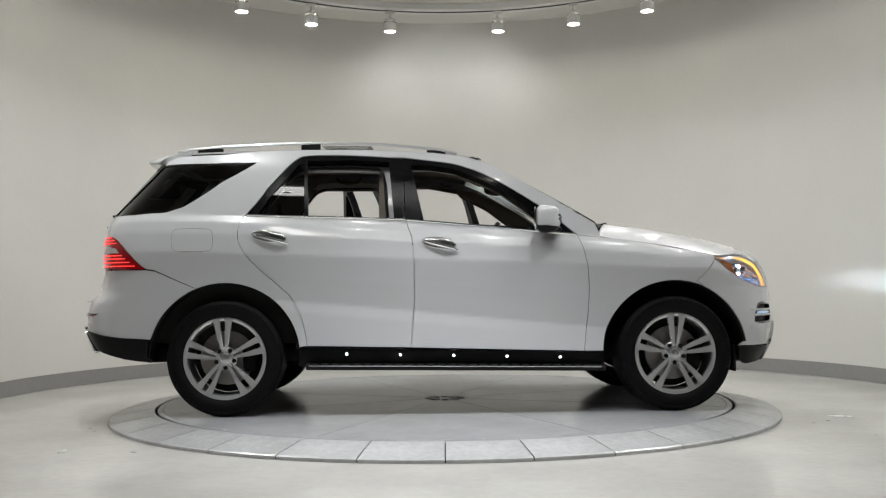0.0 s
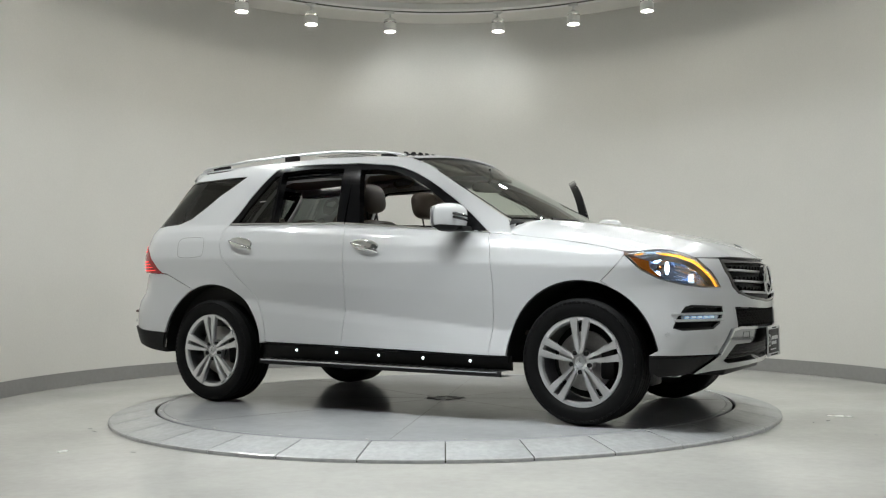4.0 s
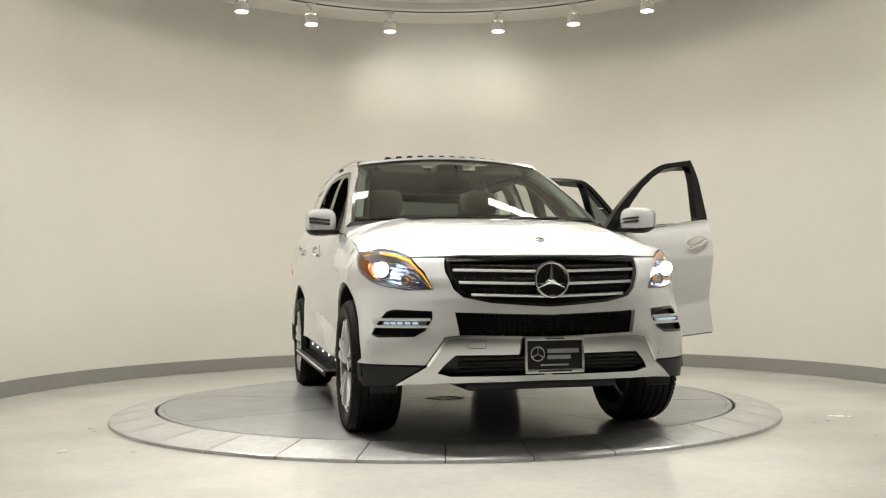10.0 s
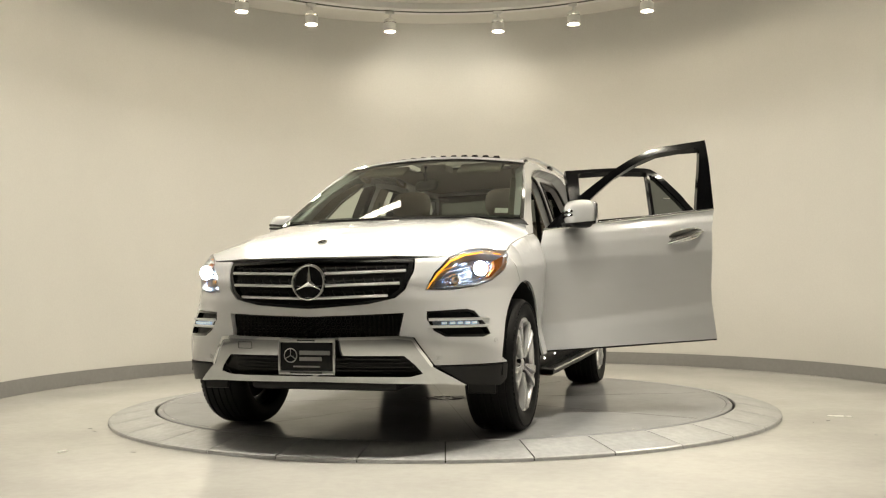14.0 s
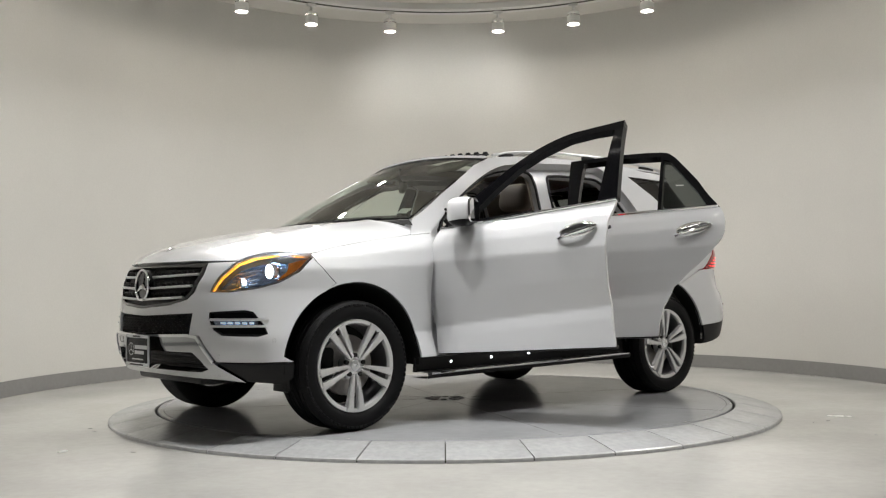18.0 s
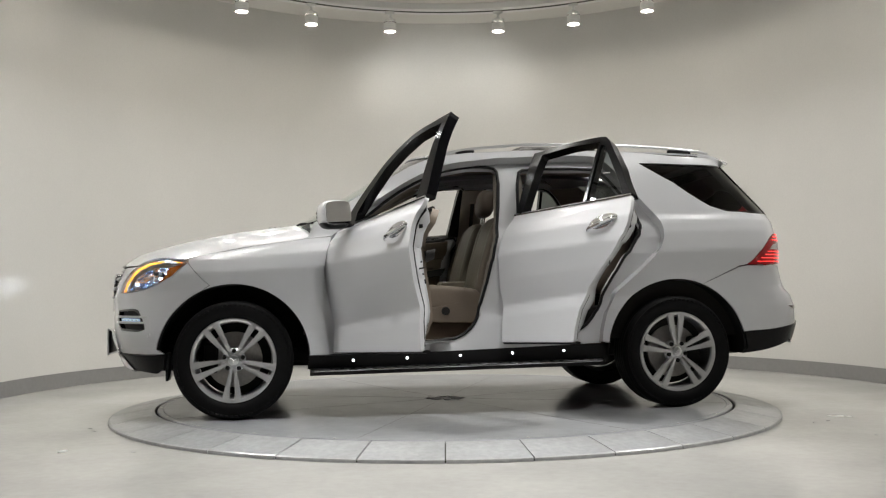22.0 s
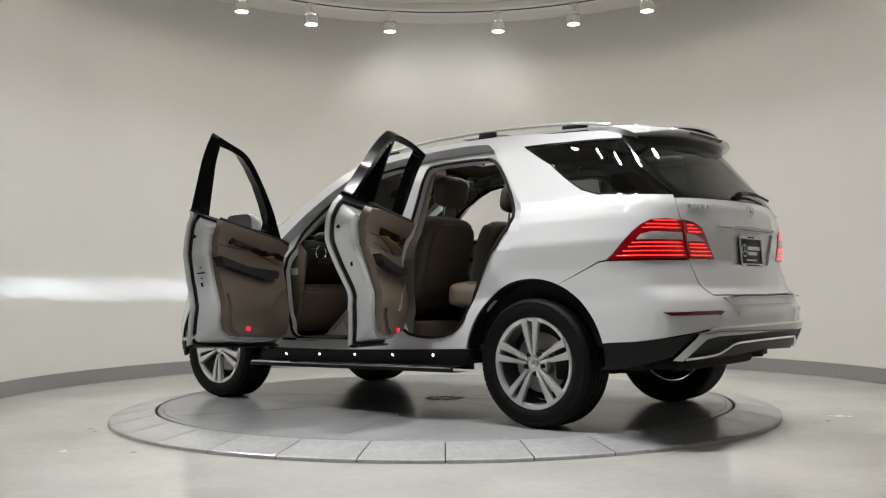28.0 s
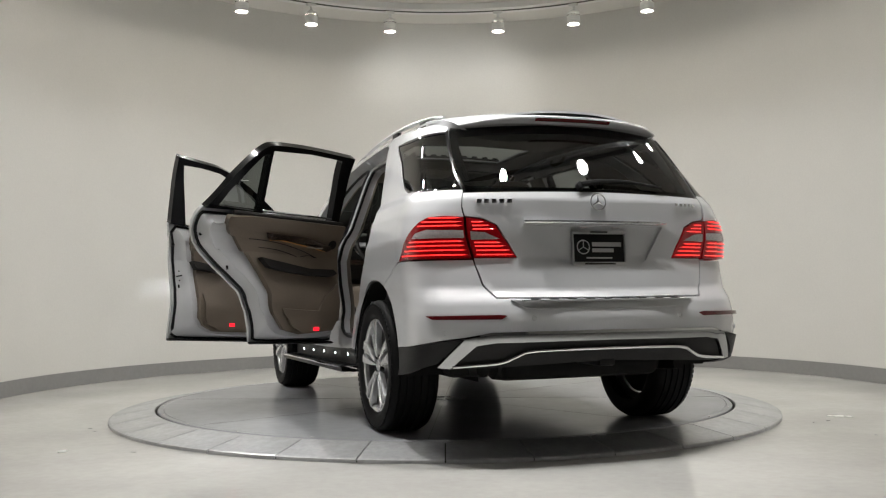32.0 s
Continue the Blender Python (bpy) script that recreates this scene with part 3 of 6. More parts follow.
def body(car):
    for side in (1, -1):
        front_arch = arc(WX, WZ, ARCH, 176, 60)
        panel("fender", [F_SHUT + [(0.99, 0.395)] + front_arch + BUMP_LINE + HOOD_LINE[::-1]], PAINT, car, side, step=0.02)
        rear_arch = arc(-WX, WZ, REAR_ARCH, 8, 112)
        panel("side_panel", [R_SHUT + [(-0.985, 0.44)] + rear_arch + LAMP_UP + GATE[::-1] + ROOF_EDGE[-2::-1] + A_LINE[-2::-1] + F_FRAME[::-1] + R_FRAME[-2::-1], Q_GLASS], PAINT, car, side, step=0.022, thick=0.078, hole_thick=0.018)
        panel("quarter_window", [Q_GLASS], TINT, car, side, thick=0.004, off=-0.006, gap=0.001, label="dark privacy glass")
        panel("window_trim", [Q_GLASS, inset(Q_GLASS, 0.012)], BLACK_GLOSS, car, side, thick=0.01, off=-0.002, gap=0.001)
        panel("pillar_cover", [[(-2.516, 1.31), (-2.458, 1.41), (-2.41, 1.55), (-2.39, 1.66), (-2.4, 1.665), (-2.419, 1.55), (-2.469, 1.41), (-2.529, 1.297)]], BLACK_GLOSS, car, side, off=0.0015, thick=0.006, gap=0.0, label="black cover between the rear windows")
        outer = R_SHUT[:-1] + [(-0.935, 0.45)] + B_SHUT[:1] + [(0.86, 0.4)] + F_SHUT[-2::-1] + F_FRAME[-2::-1] + R_FRAME[-2:0:-1]
        panel("door_frame", [outer, F_OPEN, R_OPEN], PAINT, car, side, off=-0.075, gap=-0.012, thick=0.03, hole_thick=0.05, label="white painted inner door frame")
        bm = bmesh.new()
        for loop in (F_OPEN, R_OPEN):
            strip(bm, dense(soften(loop), 0.03), -0.073, 0.011, side, closed=True)
        part("door_seal", bm, BLACK, car, "black rubber door seal")
        panel("rocker", [[(-0.985, 0.44), (-0.93, 0.437), (-0.24, 0.42), (0.86, 0.387), (0.995, 0.387), (1.0, 0.3), (-0.99, 0.31)]], BLACK, car, side, off=-0.05)
        bm = bmesh.new()
        for k, (x0, x1) in enumerate(((-0.93, 0.985),)):
            grid(bm, lambda u, v: Vector((x0 + (x1 - x0) * u, side * (0.84 + 0.17 * tab(v, (0, 0.45, 0.5, 0.6, 1), (0, 0.96, 1, 0.96, 0))), (0.336 - 0.028 * u) - 0.042 * tab(v, (0, 0.45, 0.5, 0.6, 1), (0, 0.1, 0.4, 0.9, 1)))), 20, 20)
        part("running_board", bm, BLACK, car, "black running board with a bright edge")
        bm = bmesh.new()
        tube(bm, [(-0.91 + 1.87 * k / 10, side * 1.008, 0.327 - 0.028 * k / 10) for k in range(11)], 0.0075, 8)
        part("board_trim", bm, CHROME, car, "bright metal strip")
        pad = None
        for k in range(26):
            x = -0.85 + 1.7 * k / 25
            m = Matrix.Translation((x, side * 0.925, 0.3335 - 0.0153 * (x + 0.9)))
            if pad is None:
                pad = part("tread_pad", box(bmesh.new(), -0.012, 0.012, -0.045, 0.045, -0.004, 0.003, 0.0015, 1), RUBBER, car)
                pad.matrix_basis = m
            else:
                o = new("tread_pad", pad.data)
                o.parent, o.matrix_basis = car, m
        for k in range(5):
            s, z = -0.6787 + 0.3469 * k, 0.388 - 0.009 * k
            p, n = skin(s, z, side, -0.048)
            bm = bmesh.new()
            lathe(bm, [(0.0, 0.005), (0.006, 0.004), (0.0085, 0.0)], 12, m=Matrix.Translation(p) @ n.to_track_quat("Z", "Y").to_matrix().to_4x4())
            part("step_light", bm, DOT_GLOW, car, "small glowing LED")
        for sx in (1, -1):
            bm = bmesh.new()
            deep = (ARCH if sx > 0 else REAR_ARCH) - 0.005
            grid(bm, lambda u, v: Vector((sx * WX + deep * math.cos(math.pi * (1.03 * u - 0.015)), side * (0.5 + 0.425 * v), WZ + deep * math.sin(math.pi * (1.03 * u - 0.015)))), 24, 2)
            cup = [bm.verts.new((sx * WX + deep * math.cos(math.pi * k / 16), side * 0.5, WZ + deep * math.sin(math.pi * k / 16))) for k in range(17)]
            bm.faces.new(cup + [bm.verts.new((sx * WX - ARCH, side * 0.5, 0.3)), bm.verts.new((sx * WX + ARCH, side * 0.5, 0.3))])
            part("wheel_liner", bm, DARK, car)
            bm = bmesh.new()
            strip(bm, arc(sx * WX, WZ, (ARCH if sx > 0 else REAR_ARCH) - 0.002, 178, 4, 24), -0.016, 0.005, side)
            part("arch_trim", bm, BLACK, car, "black wheel arch edge")
        bm = bmesh.new()
        box(bm, 1.4575 + 0.4, 1.4575 + 0.42, side * 0.72, side * 0.87, 0.245, 0.42, 0.008)
        part("mud_flap", bm, BLACK, car)
        fuel = soften([(-1.86, 1.212), (-1.62, 1.212), (-1.585, 1.185), (-1.58, 1.085), (-1.61, 1.06), (-1.85, 1.06), (-1.88, 1.085), (-1.89, 1.185)], 2)
        if side < 0:
            bm = bmesh.new()
            strip(bm, dense(fuel, 0.02), 0.0, 0.0009, side, closed=True)
            part("fuel_door_gap", bm, GAP, car, "outline of the fuel door")
        # tail lamps
        out = LAMP_UP + [(-2.63, 0.955)]
        lamp = panel("tail_lamp", [out], LIT_LENS, car, side, off=0.004, thick=0.03, label="lit red tail lamp")
        inn = [(-2.642, 0.957), (-2.592, 1.16), (-2.68, 1.15), (-2.75, 1.12), (-2.81, 1.03), (-2.85, 0.957)]
        lamp2 = panel("gate_lamp", [inn], LIT_LENS, car, side, off=0.004, thick=0.03, label="lit red lamp on the tailgate")
        panel("clear_band", [[(-2.22, 1.055), (-2.6, 1.055), (-2.59, 1.095), (-2.36, 1.1), (-2.26, 1.085)]], CLEAR_LENS, lamp, side, off=0.007, thick=0.003)
        panel("clear_band", [[(-2.632, 1.045), (-2.625, 1.09), (-2.7, 1.085), (-2.775, 1.05)]], CLEAR_LENS, lamp2, side, off=0.007, thick=0.003)
        for z, a, b in ((1.158, -2.36, -2.56), (1.138, -2.3, -2.57), (1.118, -2.27, -2.58), (1.04, -2.19, -2.595), (1.019, -2.16, -2.6), (0.996, -2.12, -2.605), (0.972, -2.08, -2.61)):
            bm = bmesh.new()
            strip(bm, dense([(a, z), (b, z)], 0.03)[:-1], 0.006, 0.0036, side)
            part("light_guide", bm, RED_GLOW, lamp, "glowing red bar")
        for z, a, b in ((1.136, -2.625, -2.69), (1.118, -2.632, -2.72), (1.1, -2.637, -2.75), (1.033, -2.648, -2.78), (1.015, -2.65, -2.8), (0.994, -2.655, -2.82), (0.972, -2.655, -2.835)):
            bm = bmesh.new()
            strip(bm, dense([(a, z), (b, z)], 0.03)[:-1], 0.006, 0.0036, side)
            part("light_guide", bm, RED_GLOW, lamp2, "glowing red bar")
        panel("reflector", [[(-2.26, 0.668), (-2.33, 0.648), (-2.73, 0.648), (-2.76, 0.668), (-2.72, 0.674)]], RED_LENS, car, side, off=0.003, thick=0.006, label="dark red reflector")
    # front
    arch_f = arc(WX, WZ, ARCH, 9, 60)
    half = [(F_MID, 0.664), (2.41, 0.682), (2.432, 0.567), (2.36, 0.558), (2.272, 0.415), (1.72, 0.418)] + arch_f + BUMP_LINE + LIGHT_LOW[-2::-1] + [(2.275, 0.89), (2.205, 0.966), (2.378, 0.962), (2.38, 0.89), (2.41, 0.8), (2.45, 0.76), (2.57, 0.73), (F_MID, 0.708)]
    mir = [(2 * F_MID - s, z) for s, z in DRL]
    panel("front_bumper", [whole(half, F_MID), DRL, mir], PAINT, car, step=0.03, thick=0.03)
    grille_half = [(F_MID, 0.706), (2.57, 0.728), (2.455, 0.758), (2.415, 0.8), (2.385, 0.89), (2.383, 0.962), (F_MID, 0.972)]
    panel("grille_backing", [whole(grille_half, F_MID)], BLACK, car, off=-0.035, thick=0.02)
    panel("grille_surround", [whole(grille_half, F_MID), whole([(F_MID, 0.722), (2.58, 0.742), (2.475, 0.768), (2.437, 0.805), (2.41, 0.89), (2.405, 0.94), (F_MID, 0.948)], F_MID)], BLACK_GLOSS, car, off=-0.002, thick=0.035)
    for z, w in ((0.9, 0.385), (0.835, 0.365), (0.772, 0.315)):
        bm = bmesh.new()
        strip(bm, [(F_MID - w + 2 * w * k / 24, z - 0.012 * (1 - abs(k - 12) / 12)) for k in range(25)], -0.004, 0.0105, 1, 8, 0.75)
        part("grille_bar", bm, SATIN, car, "silver grille bar")
        bm = bmesh.new()
        strip(bm, [(F_MID - w + 2 * w * k / 24, z + 0.03 - 0.012 * (1 - abs(k - 12) / 12)) for k in range(25)], -0.02, 0.01, 1, 6)
        part("grille_slat", bm, BLACK, car)
        for k in range(-9, 10):
            if abs(k * 0.042) < w - 0.01:
                p, n = skin(F_MID + k * 0.042, z + 0.014, 1, -0.018)
                bm = bmesh.new()
                box(bm, -0.01, 0.01, -0.004, 0.004, -0.016, 0.016, m=Matrix.Translation(p) @ Matrix.Rotation(radians(20), 4, "X"))
                part("grille_fin", bm, BLACK, car)
    star(car, skin(F_MID, 0.842, 1, 0.012)[0], Vector((1, 0, 0.04)), 0.095, CHROME, BLACK_GLOSS)
    panel("intake_mesh", [whole([(F_MID, 0.66), (2.415, 0.678), (2.436, 0.569), (F_MID, 0.556)], F_MID)], BLACK, car, off=-0.03, thick=0.02)
    bm = bmesh.new()
    for r in range(6):
        for k in range(-17 + (r % 2), 18, 2):
            p, n = skin(F_MID + k * 0.0205, 0.575 + r * 0.0165, 1, -0.026)
            m = Matrix.Translation(p) @ n.to_track_quat("Z", "Y").to_matrix().to_4x4()
            lathe(bm, [(0.0105, 0.0), (0.0105, 0.014), (0.0135, 0.014), (0.0135, 0.0)], 6, m=m, close=True)
    tagged(part("honeycomb", bm, BLACK, car, "black honeycomb mesh"), kind="stuff")
    skid = whole([(F_MID, 0.552), (2.434, 0.562), (2.364, 0.552), (2.278, 0.412), (2.10, 0.312), (2.27, 0.322), (F_MID, 0.33)], F_MID)
    low = whole([(F_MID, 0.47), (2.415, 0.47), (2.37, 0.425), (2.335, 0.38), (2.4, 0.362), (F_MID, 0.362)], F_MID)
    panel("skid_plate", [skid, low], SKID, car, off=0.012, thick=0.04, label="silver skid plate under the bumper")
    panel("skid_edge", [whole([(F_MID, 0.56), (2.434, 0.57), (2.364, 0.56), (2.278, 0.42), (2.29, 0.41), (2.372, 0.545), (2.434, 0.553), (F_MID, 0.545)], F_MID)], CHROME, car, off=0.018, thick=0.02, gap=0.0005)
    bm = bmesh.new()
    strip(bm, dense([(2.47, 0.503), (2.545, 0.503), (2.545, 0.536), (2.47, 0.536)], 0.02), 0.0122, 0.0013, -1, closed=True)
    part("tow_cover_gap", bm, GAP, car, "outline of the tow eye cover")
    panel("lower_intake", [low], BLACK, car, off=-0.03, thick=0.02)
    bm = bmesh.new()
    for k in range(4):
        strip(bm, dense([(2.38, 0.378 + 0.022 * k), (2 * F_MID - 2.38, 0.378 + 0.022 * k)], 0.05)[:17], -0.02, 0.005)
    part("intake_slat", bm, BLACK, car)
    bm = bmesh.new()
    box(bm, 1.7, 2.16, -0.42, 0.42, 0.275, 0.34, 0.025)
    part("under_tray", bm, BLACK, car)
    for side in (1, -1):
        panel("bumper_corner", [[(1.72, 0.412), (2.262, 0.408), (2.10, 0.31), (1.82, 0.295), (1.735, 0.33)]], BLACK, car, side, thick=0.03, label="black lower bumper corner")
        headlamp(car, side)
        panel("fog_recess", [DRL], BLACK, car, side, off=-0.03, thick=0.01)
        panel("fog_trim", [DRL, inset(DRL, 0.014)], BLACK_GLOSS, car, side, off=-0.001, thick=0.03)
        for z in (0.648, 0.612):
            bm = bmesh.new()
            strip(bm, [(1.92 + 0.37 * k / 8, z) for k in range(9)], 0.0, 0.0075, side, 8)
            part("fog_bar", bm, SATIN, car, "silver bar")
        lamp = panel("day_light", [[(1.98, 0.618), (2.27, 0.618), (2.27, 0.642), (1.98, 0.642)]], BOWL, car, side, off=-0.01, thick=0.012, label="daytime running light with glowing LEDs")
        for k in range(5):
            bm = bmesh.new()
            strip(bm, [(2.008 + 0.046 * k, 0.63), (2.034 + 0.046 * k, 0.63)], -0.004, 0.0062, side, 8)
            part("led", bm, DRL_GLOW, lamp, "glowing LED")
        for s, z in ((1.84, 0.535), (2.245, 0.45)):
            sensor(car, s, z, side)
        for s, z in ((-2.42, 0.585), (-2.88, 0.655)):
            sensor(car, s, z, side)


def sensor(car, s, z, side):
    p, n = skin(s, z, side, 0.0)
    bm = bmesh.new()
    lathe(bm, [(0.0, 0.0015), (0.0085, 0.0015), (0.009, 0.0), (0.0105, 0.0), (0.011, 0.002), (0.0125, 0.002), (0.013, -0.001)], 16, m=Matrix.Translation(p) @ n.to_track_quat("Z", "Y").to_matrix().to_4x4())
    part("parking_sensor", bm, PAINT, car)


def star(car, place, way, r, ring_mat, field=None):
    """A round badge: a ring with three pointed arms."""
    m = Matrix.Translation(place) @ way.to_track_quat("Z", "Y").to_matrix().to_4x4()
    bm = bmesh.new()
    lathe(bm, [(r - r * 0.075 + r * 0.075 * math.cos(a), r * 0.075 * math.sin(a)) for a in np.linspace(0, 2 * math.pi, 9)[:-1]], 40, m=m, close=True)
    for k in range(3):
        t = bmesh.new()
        tip, c = t.verts.new((0, r * 0.93, 0)), t.verts.new((0, 0, r * 0.12))
        a, b = t.verts.new((r * 0.135, r * 0.08, 0)), t.verts.new((-r * 0.135, r * 0.08, 0))
        o = t.verts.new((0, 0, -r * 0.02))
        for f in ((tip, c, a), (tip, b, c), (a, c, o), (c, b, o), (tip, a, o), (tip, o, b)):
            t.faces.new(f)
        bmesh.ops.recalc_face_normals(t, faces=t.faces)
        join(bm, t, m @ Matrix.Rotation(radians(120 * k), 4, "Z"))
    badge = part("badge", bm, ring_mat, car, "round chrome three-pointed badge", sharp=20)
    if field:
        bm = bmesh.new()
        lathe(bm, [(0.0, -r * 0.06), (r * 0.97, -r * 0.06), (r * 0.97, -r * 0.3), (0, -r * 0.3)], 32, m=m)
        part("badge_field", bm, field, badge)


def headlamp(car, side):
    loop = LIGHT_UP + LIGHT_LOW[1:-1]
    lamp = panel("headlamp_bowl", [inset(loop, 0.003)], BOWL, car, side, off=-0.075, thick=0.01, label="headlamp with amber light bar and bright projector")
    panel("lens", [loop], LENS, lamp, side, off=0.0, thick=0.004, gap=0.0015)
    panel("rim", [loop, inset(loop, 0.007)], SATIN, lamp, side, off=-0.004, thick=0.07)
    low = [(1.86, 0.995), (1.9, 1.0025), (1.99, 1.0045), (2.106, 0.988), (2.182, 0.957), (2.252, 0.8835), (2.295, 0.804)]
    panel("turn_bar", [LIGHT_UP + low[::-1]], AMBER, lamp, side, off=-0.016, thick=0.014, gap=0.004, label="glowing amber light bar")
    panel("side_marker", [[(1.785, 0.986), (1.83, 0.982), (1.9, 0.962), (1.9, 0.91), (1.95, 0.86), (1.93, 0.856), (1.85, 0.905)]], ORANGE, lamp, side, off=-0.02, thick=0.02, gap=0.003, label="orange side marker")
    panel("reflector_bowl", [[(1.9, 0.97), (2.0, 0.985), (2.1, 0.968), (2.19, 0.92), (2.28, 0.81), (2.19, 0.808), (2.05, 0.826), (1.95, 0.856), (1.9, 0.9)]], BOWL, lamp, side, off=-0.066, thick=-0.02)
    bm = bmesh.new()
    for k in range(4):
        strip(bm, [(2.06 + 0.05 * j, 0.935 - 0.03 * k - 0.012 * j) for j in range(4)], -0.045, 0.004, side, 6)
    part("lamp_fins", bm, BOWL, lamp)
    for s, z, r in ((2.0, 0.912, 0.036), (2.16, 0.85, 0.026)):
        p, n = skin(s, z, side, -0.026)
        way = Vector((1, side * 0.03, -0.03)).normalized()
        m = Matrix.Translation(p) @ way.to_track_quat("Z", "Y").to_matrix().to_4x4()
        bm = bmesh.new()
        lathe(bm, [(r * 1.15, -0.03), (r * 1.2, 0.002), (r * 1.05, 0.004), (r, -0.004), (r, -0.03)], 24, m=m, close=True)
        part("projector_ring", bm, CHROME, lamp)
        bm = bmesh.new()
        if r < 0.03:
            lathe(bm, [(0.0, 0.004), (r * 0.6, 0.0), (r * 0.95, -0.01), (0.0, -0.011)], 20, m=m)
            part("projector", bm, BOWL, lamp)
            continue
        lathe(bm, [(r * 0.52, 0.0), (r * 0.75, -0.003), (r * 0.97, -0.012), (r * 0.52, -0.014)], 24, m=m, close=True)
        part("projector", bm, XENON, lamp, "bright xenon projector")
        bm = bmesh.new()
        for up in (1, -1):
            box(bm, -0.022, 0.022, min(0.012 * up, 0.016 * up), max(0.012 * up, 0.016 * up), -0.045, -0.004, m=m)
            box(bm, min(0.018 * up, 0.022 * up), max(0.018 * up, 0.022 * up), -0.016, 0.016, -0.045, -0.002, m=m)
        box(bm, -0.022, 0.022, -0.016, 0.016, -0.049, -0.045, m=m)
        part("beam_shutter", bm, GAP, lamp, smooth=False)
        bm = bmesh.new()
        for up in (1, -1):
            box(bm, -0.021, 0.021, min(0.0016 * up, 0.018 * up), max(0.0016 * up, 0.018 * up), -0.004, 0.0, m=m)
        part("projector_face", bm, XENON, lamp, smooth=False)
        bm = bmesh.new()
        box(bm, -0.012, 0.012, -0.0014, 0.0014, -0.0445, -0.0425, m=m)
        part("burner", bm, BURNER, lamp, "glowing burner behind the shutter", smooth=False)


def hood(car):
    edge = [surface(s, z) for s, z in ((0.985, 1.175), (1.02, 1.1365), (1.37, 1.0925), (1.61, 1.054), (1.79, 1.01), (1.99, 1.0185), (2.12, 1.002), (2.2, 0.971))]
    edge = spline(edge, 5)
    mid = spline([(1.13, 0, 1.245), (1.2, 0, 1.24), (1.45, 0, 1.212), (1.7, 0, 1.172), (1.95, 0, 1.118), (2.12, 0, 1.068), (2.21, 0, 1.022), (2.268, 0, 0.975)], 5)
    bm = bmesh.new()

    def fn(u, v):
        k = u * (len(edge) - 1)
        i, f = min(int(k), len(edge) - 2), k - min(int(k), len(edge) - 2)
        e, c = edge[i].lerp(edge[i + 1], f), mid[i].lerp(mid[i + 1], f)
        w = abs(2 * v - 1)
        power = 5.0 - 2.6 * min(1, u * 1.15)
        ridge = 0.008 * math.exp(-((w - 0.62) / 0.07) ** 2) * (1 - u * 0.6)
        return Vector((c.x + (e.x - c.x) * w ** 2.2, math.copysign(e.y * w ** 0.97, 2 * v - 1), e.z + (c.z - e.z) * (1 - w ** power) + ridge))

    rows = grid(bm, fn, 48, 64)
    rim = rows[-1] + [r[0] for r in rows] + [r[-1] for r in rows]
    bmesh.ops.recalc_face_normals(bm, faces=bm.faces)
    lip = [bm.verts.new(v.co + Vector((-0.03, 0, -0.012))) for v in rows[-1]]
    for k in range(64):
        bm.faces.new((rows[-1][k], rows[-1][k + 1], lip[k + 1], lip[k]))
    for j, sy in ((0, 0.012), (-1, -0.012)):
        low = [bm.verts.new(r[j].co + Vector((0, sy, -0.03))) for r in rows]
        for k in range(48):
            bm.faces.new((rows[k][j], rows[k + 1][j], low[k + 1], low[k]))
    bmesh.ops.recalc_face_normals(bm, faces=bm.faces)
    part("hood", bm, PAINT, car, sharp=50)
    star(car, Vector((2.15, 0, 1.06)), Vector((0.45, 0, 1)), 0.026, CHROME, BLACK_GLOSS)
    # cowl vents
    for side in (1, -1):
        bm = bmesh.new()
        for j in range(3):
            box(bm, 1.16 + 0.035 * j, 1.18 + 0.035 * j, side * 0.2, side * 0.5, 1.22 - 0.003 * j, 1.2365 - 0.003 * j, 0.004)
        part("hood_vent", bm, BLACK, car, "black hood vent slats")


def shield_edge(t):
    """The windscreen's side edge, from the cowl up to the roof."""
    a, b, c = Vector((0.955, 0.835, 1.245)), Vector((0.575, 0.772, 1.485)), Vector((0.15, 0.672, 1.702))
    return a * (1 - t) ** 2 + b * 2 * t * (1 - t) + c * t * t


def shield(u, v, inset=0.0):
    e = shield_edge(u)
    w = 2 * v - 1
    b = 0.115 - 0.03 * u
    c = 0.012 + 0.035 * u
    return Vector((e.x + b * (1 - w * w) - inset, e.y * w, e.z + c * (1 - w * w) - inset))


def roof_edge(x):
    z = tab(-x, (-0.15, 0.1, 0.5, 1.0, 1.5, 1.9, 2.1), (1.702, 1.732, 1.754, 1.754, 1.74, 1.724, 1.712))
    y = half_width(x, z)
    if x < -1.5:
        y = min(y, surface(s_at(max(x, -1.97), z - 0.02), z - 0.02).y + 0.004)
    return Vector((x, y, z))


def roof_at(u, v, drop=0.0):
    """The roof from the windscreen's header, u = 0, to the spoiler, u = 1."""
    x = 0.15 - 2.15 * u
    e = roof_edge(x)
    w = 2 * v - 1
    x += (1 - w * w) * (0.11 * (1 - u) ** 2 - 0.1 * u ** 2)
    return Vector((x, e.y * w, e.z + 0.048 * (1 - abs(w) ** 2.4) - drop))


def rail_lift(x):
    return 0.04 * max(0.0, math.sin(math.pi * (0.02 + 0.96 * (0.06 - x) / 1.88))) ** 0.5


SUN0, SUN1, SUNW = 0.12, 0.44, 0.66  # the open sunroof, along u and across


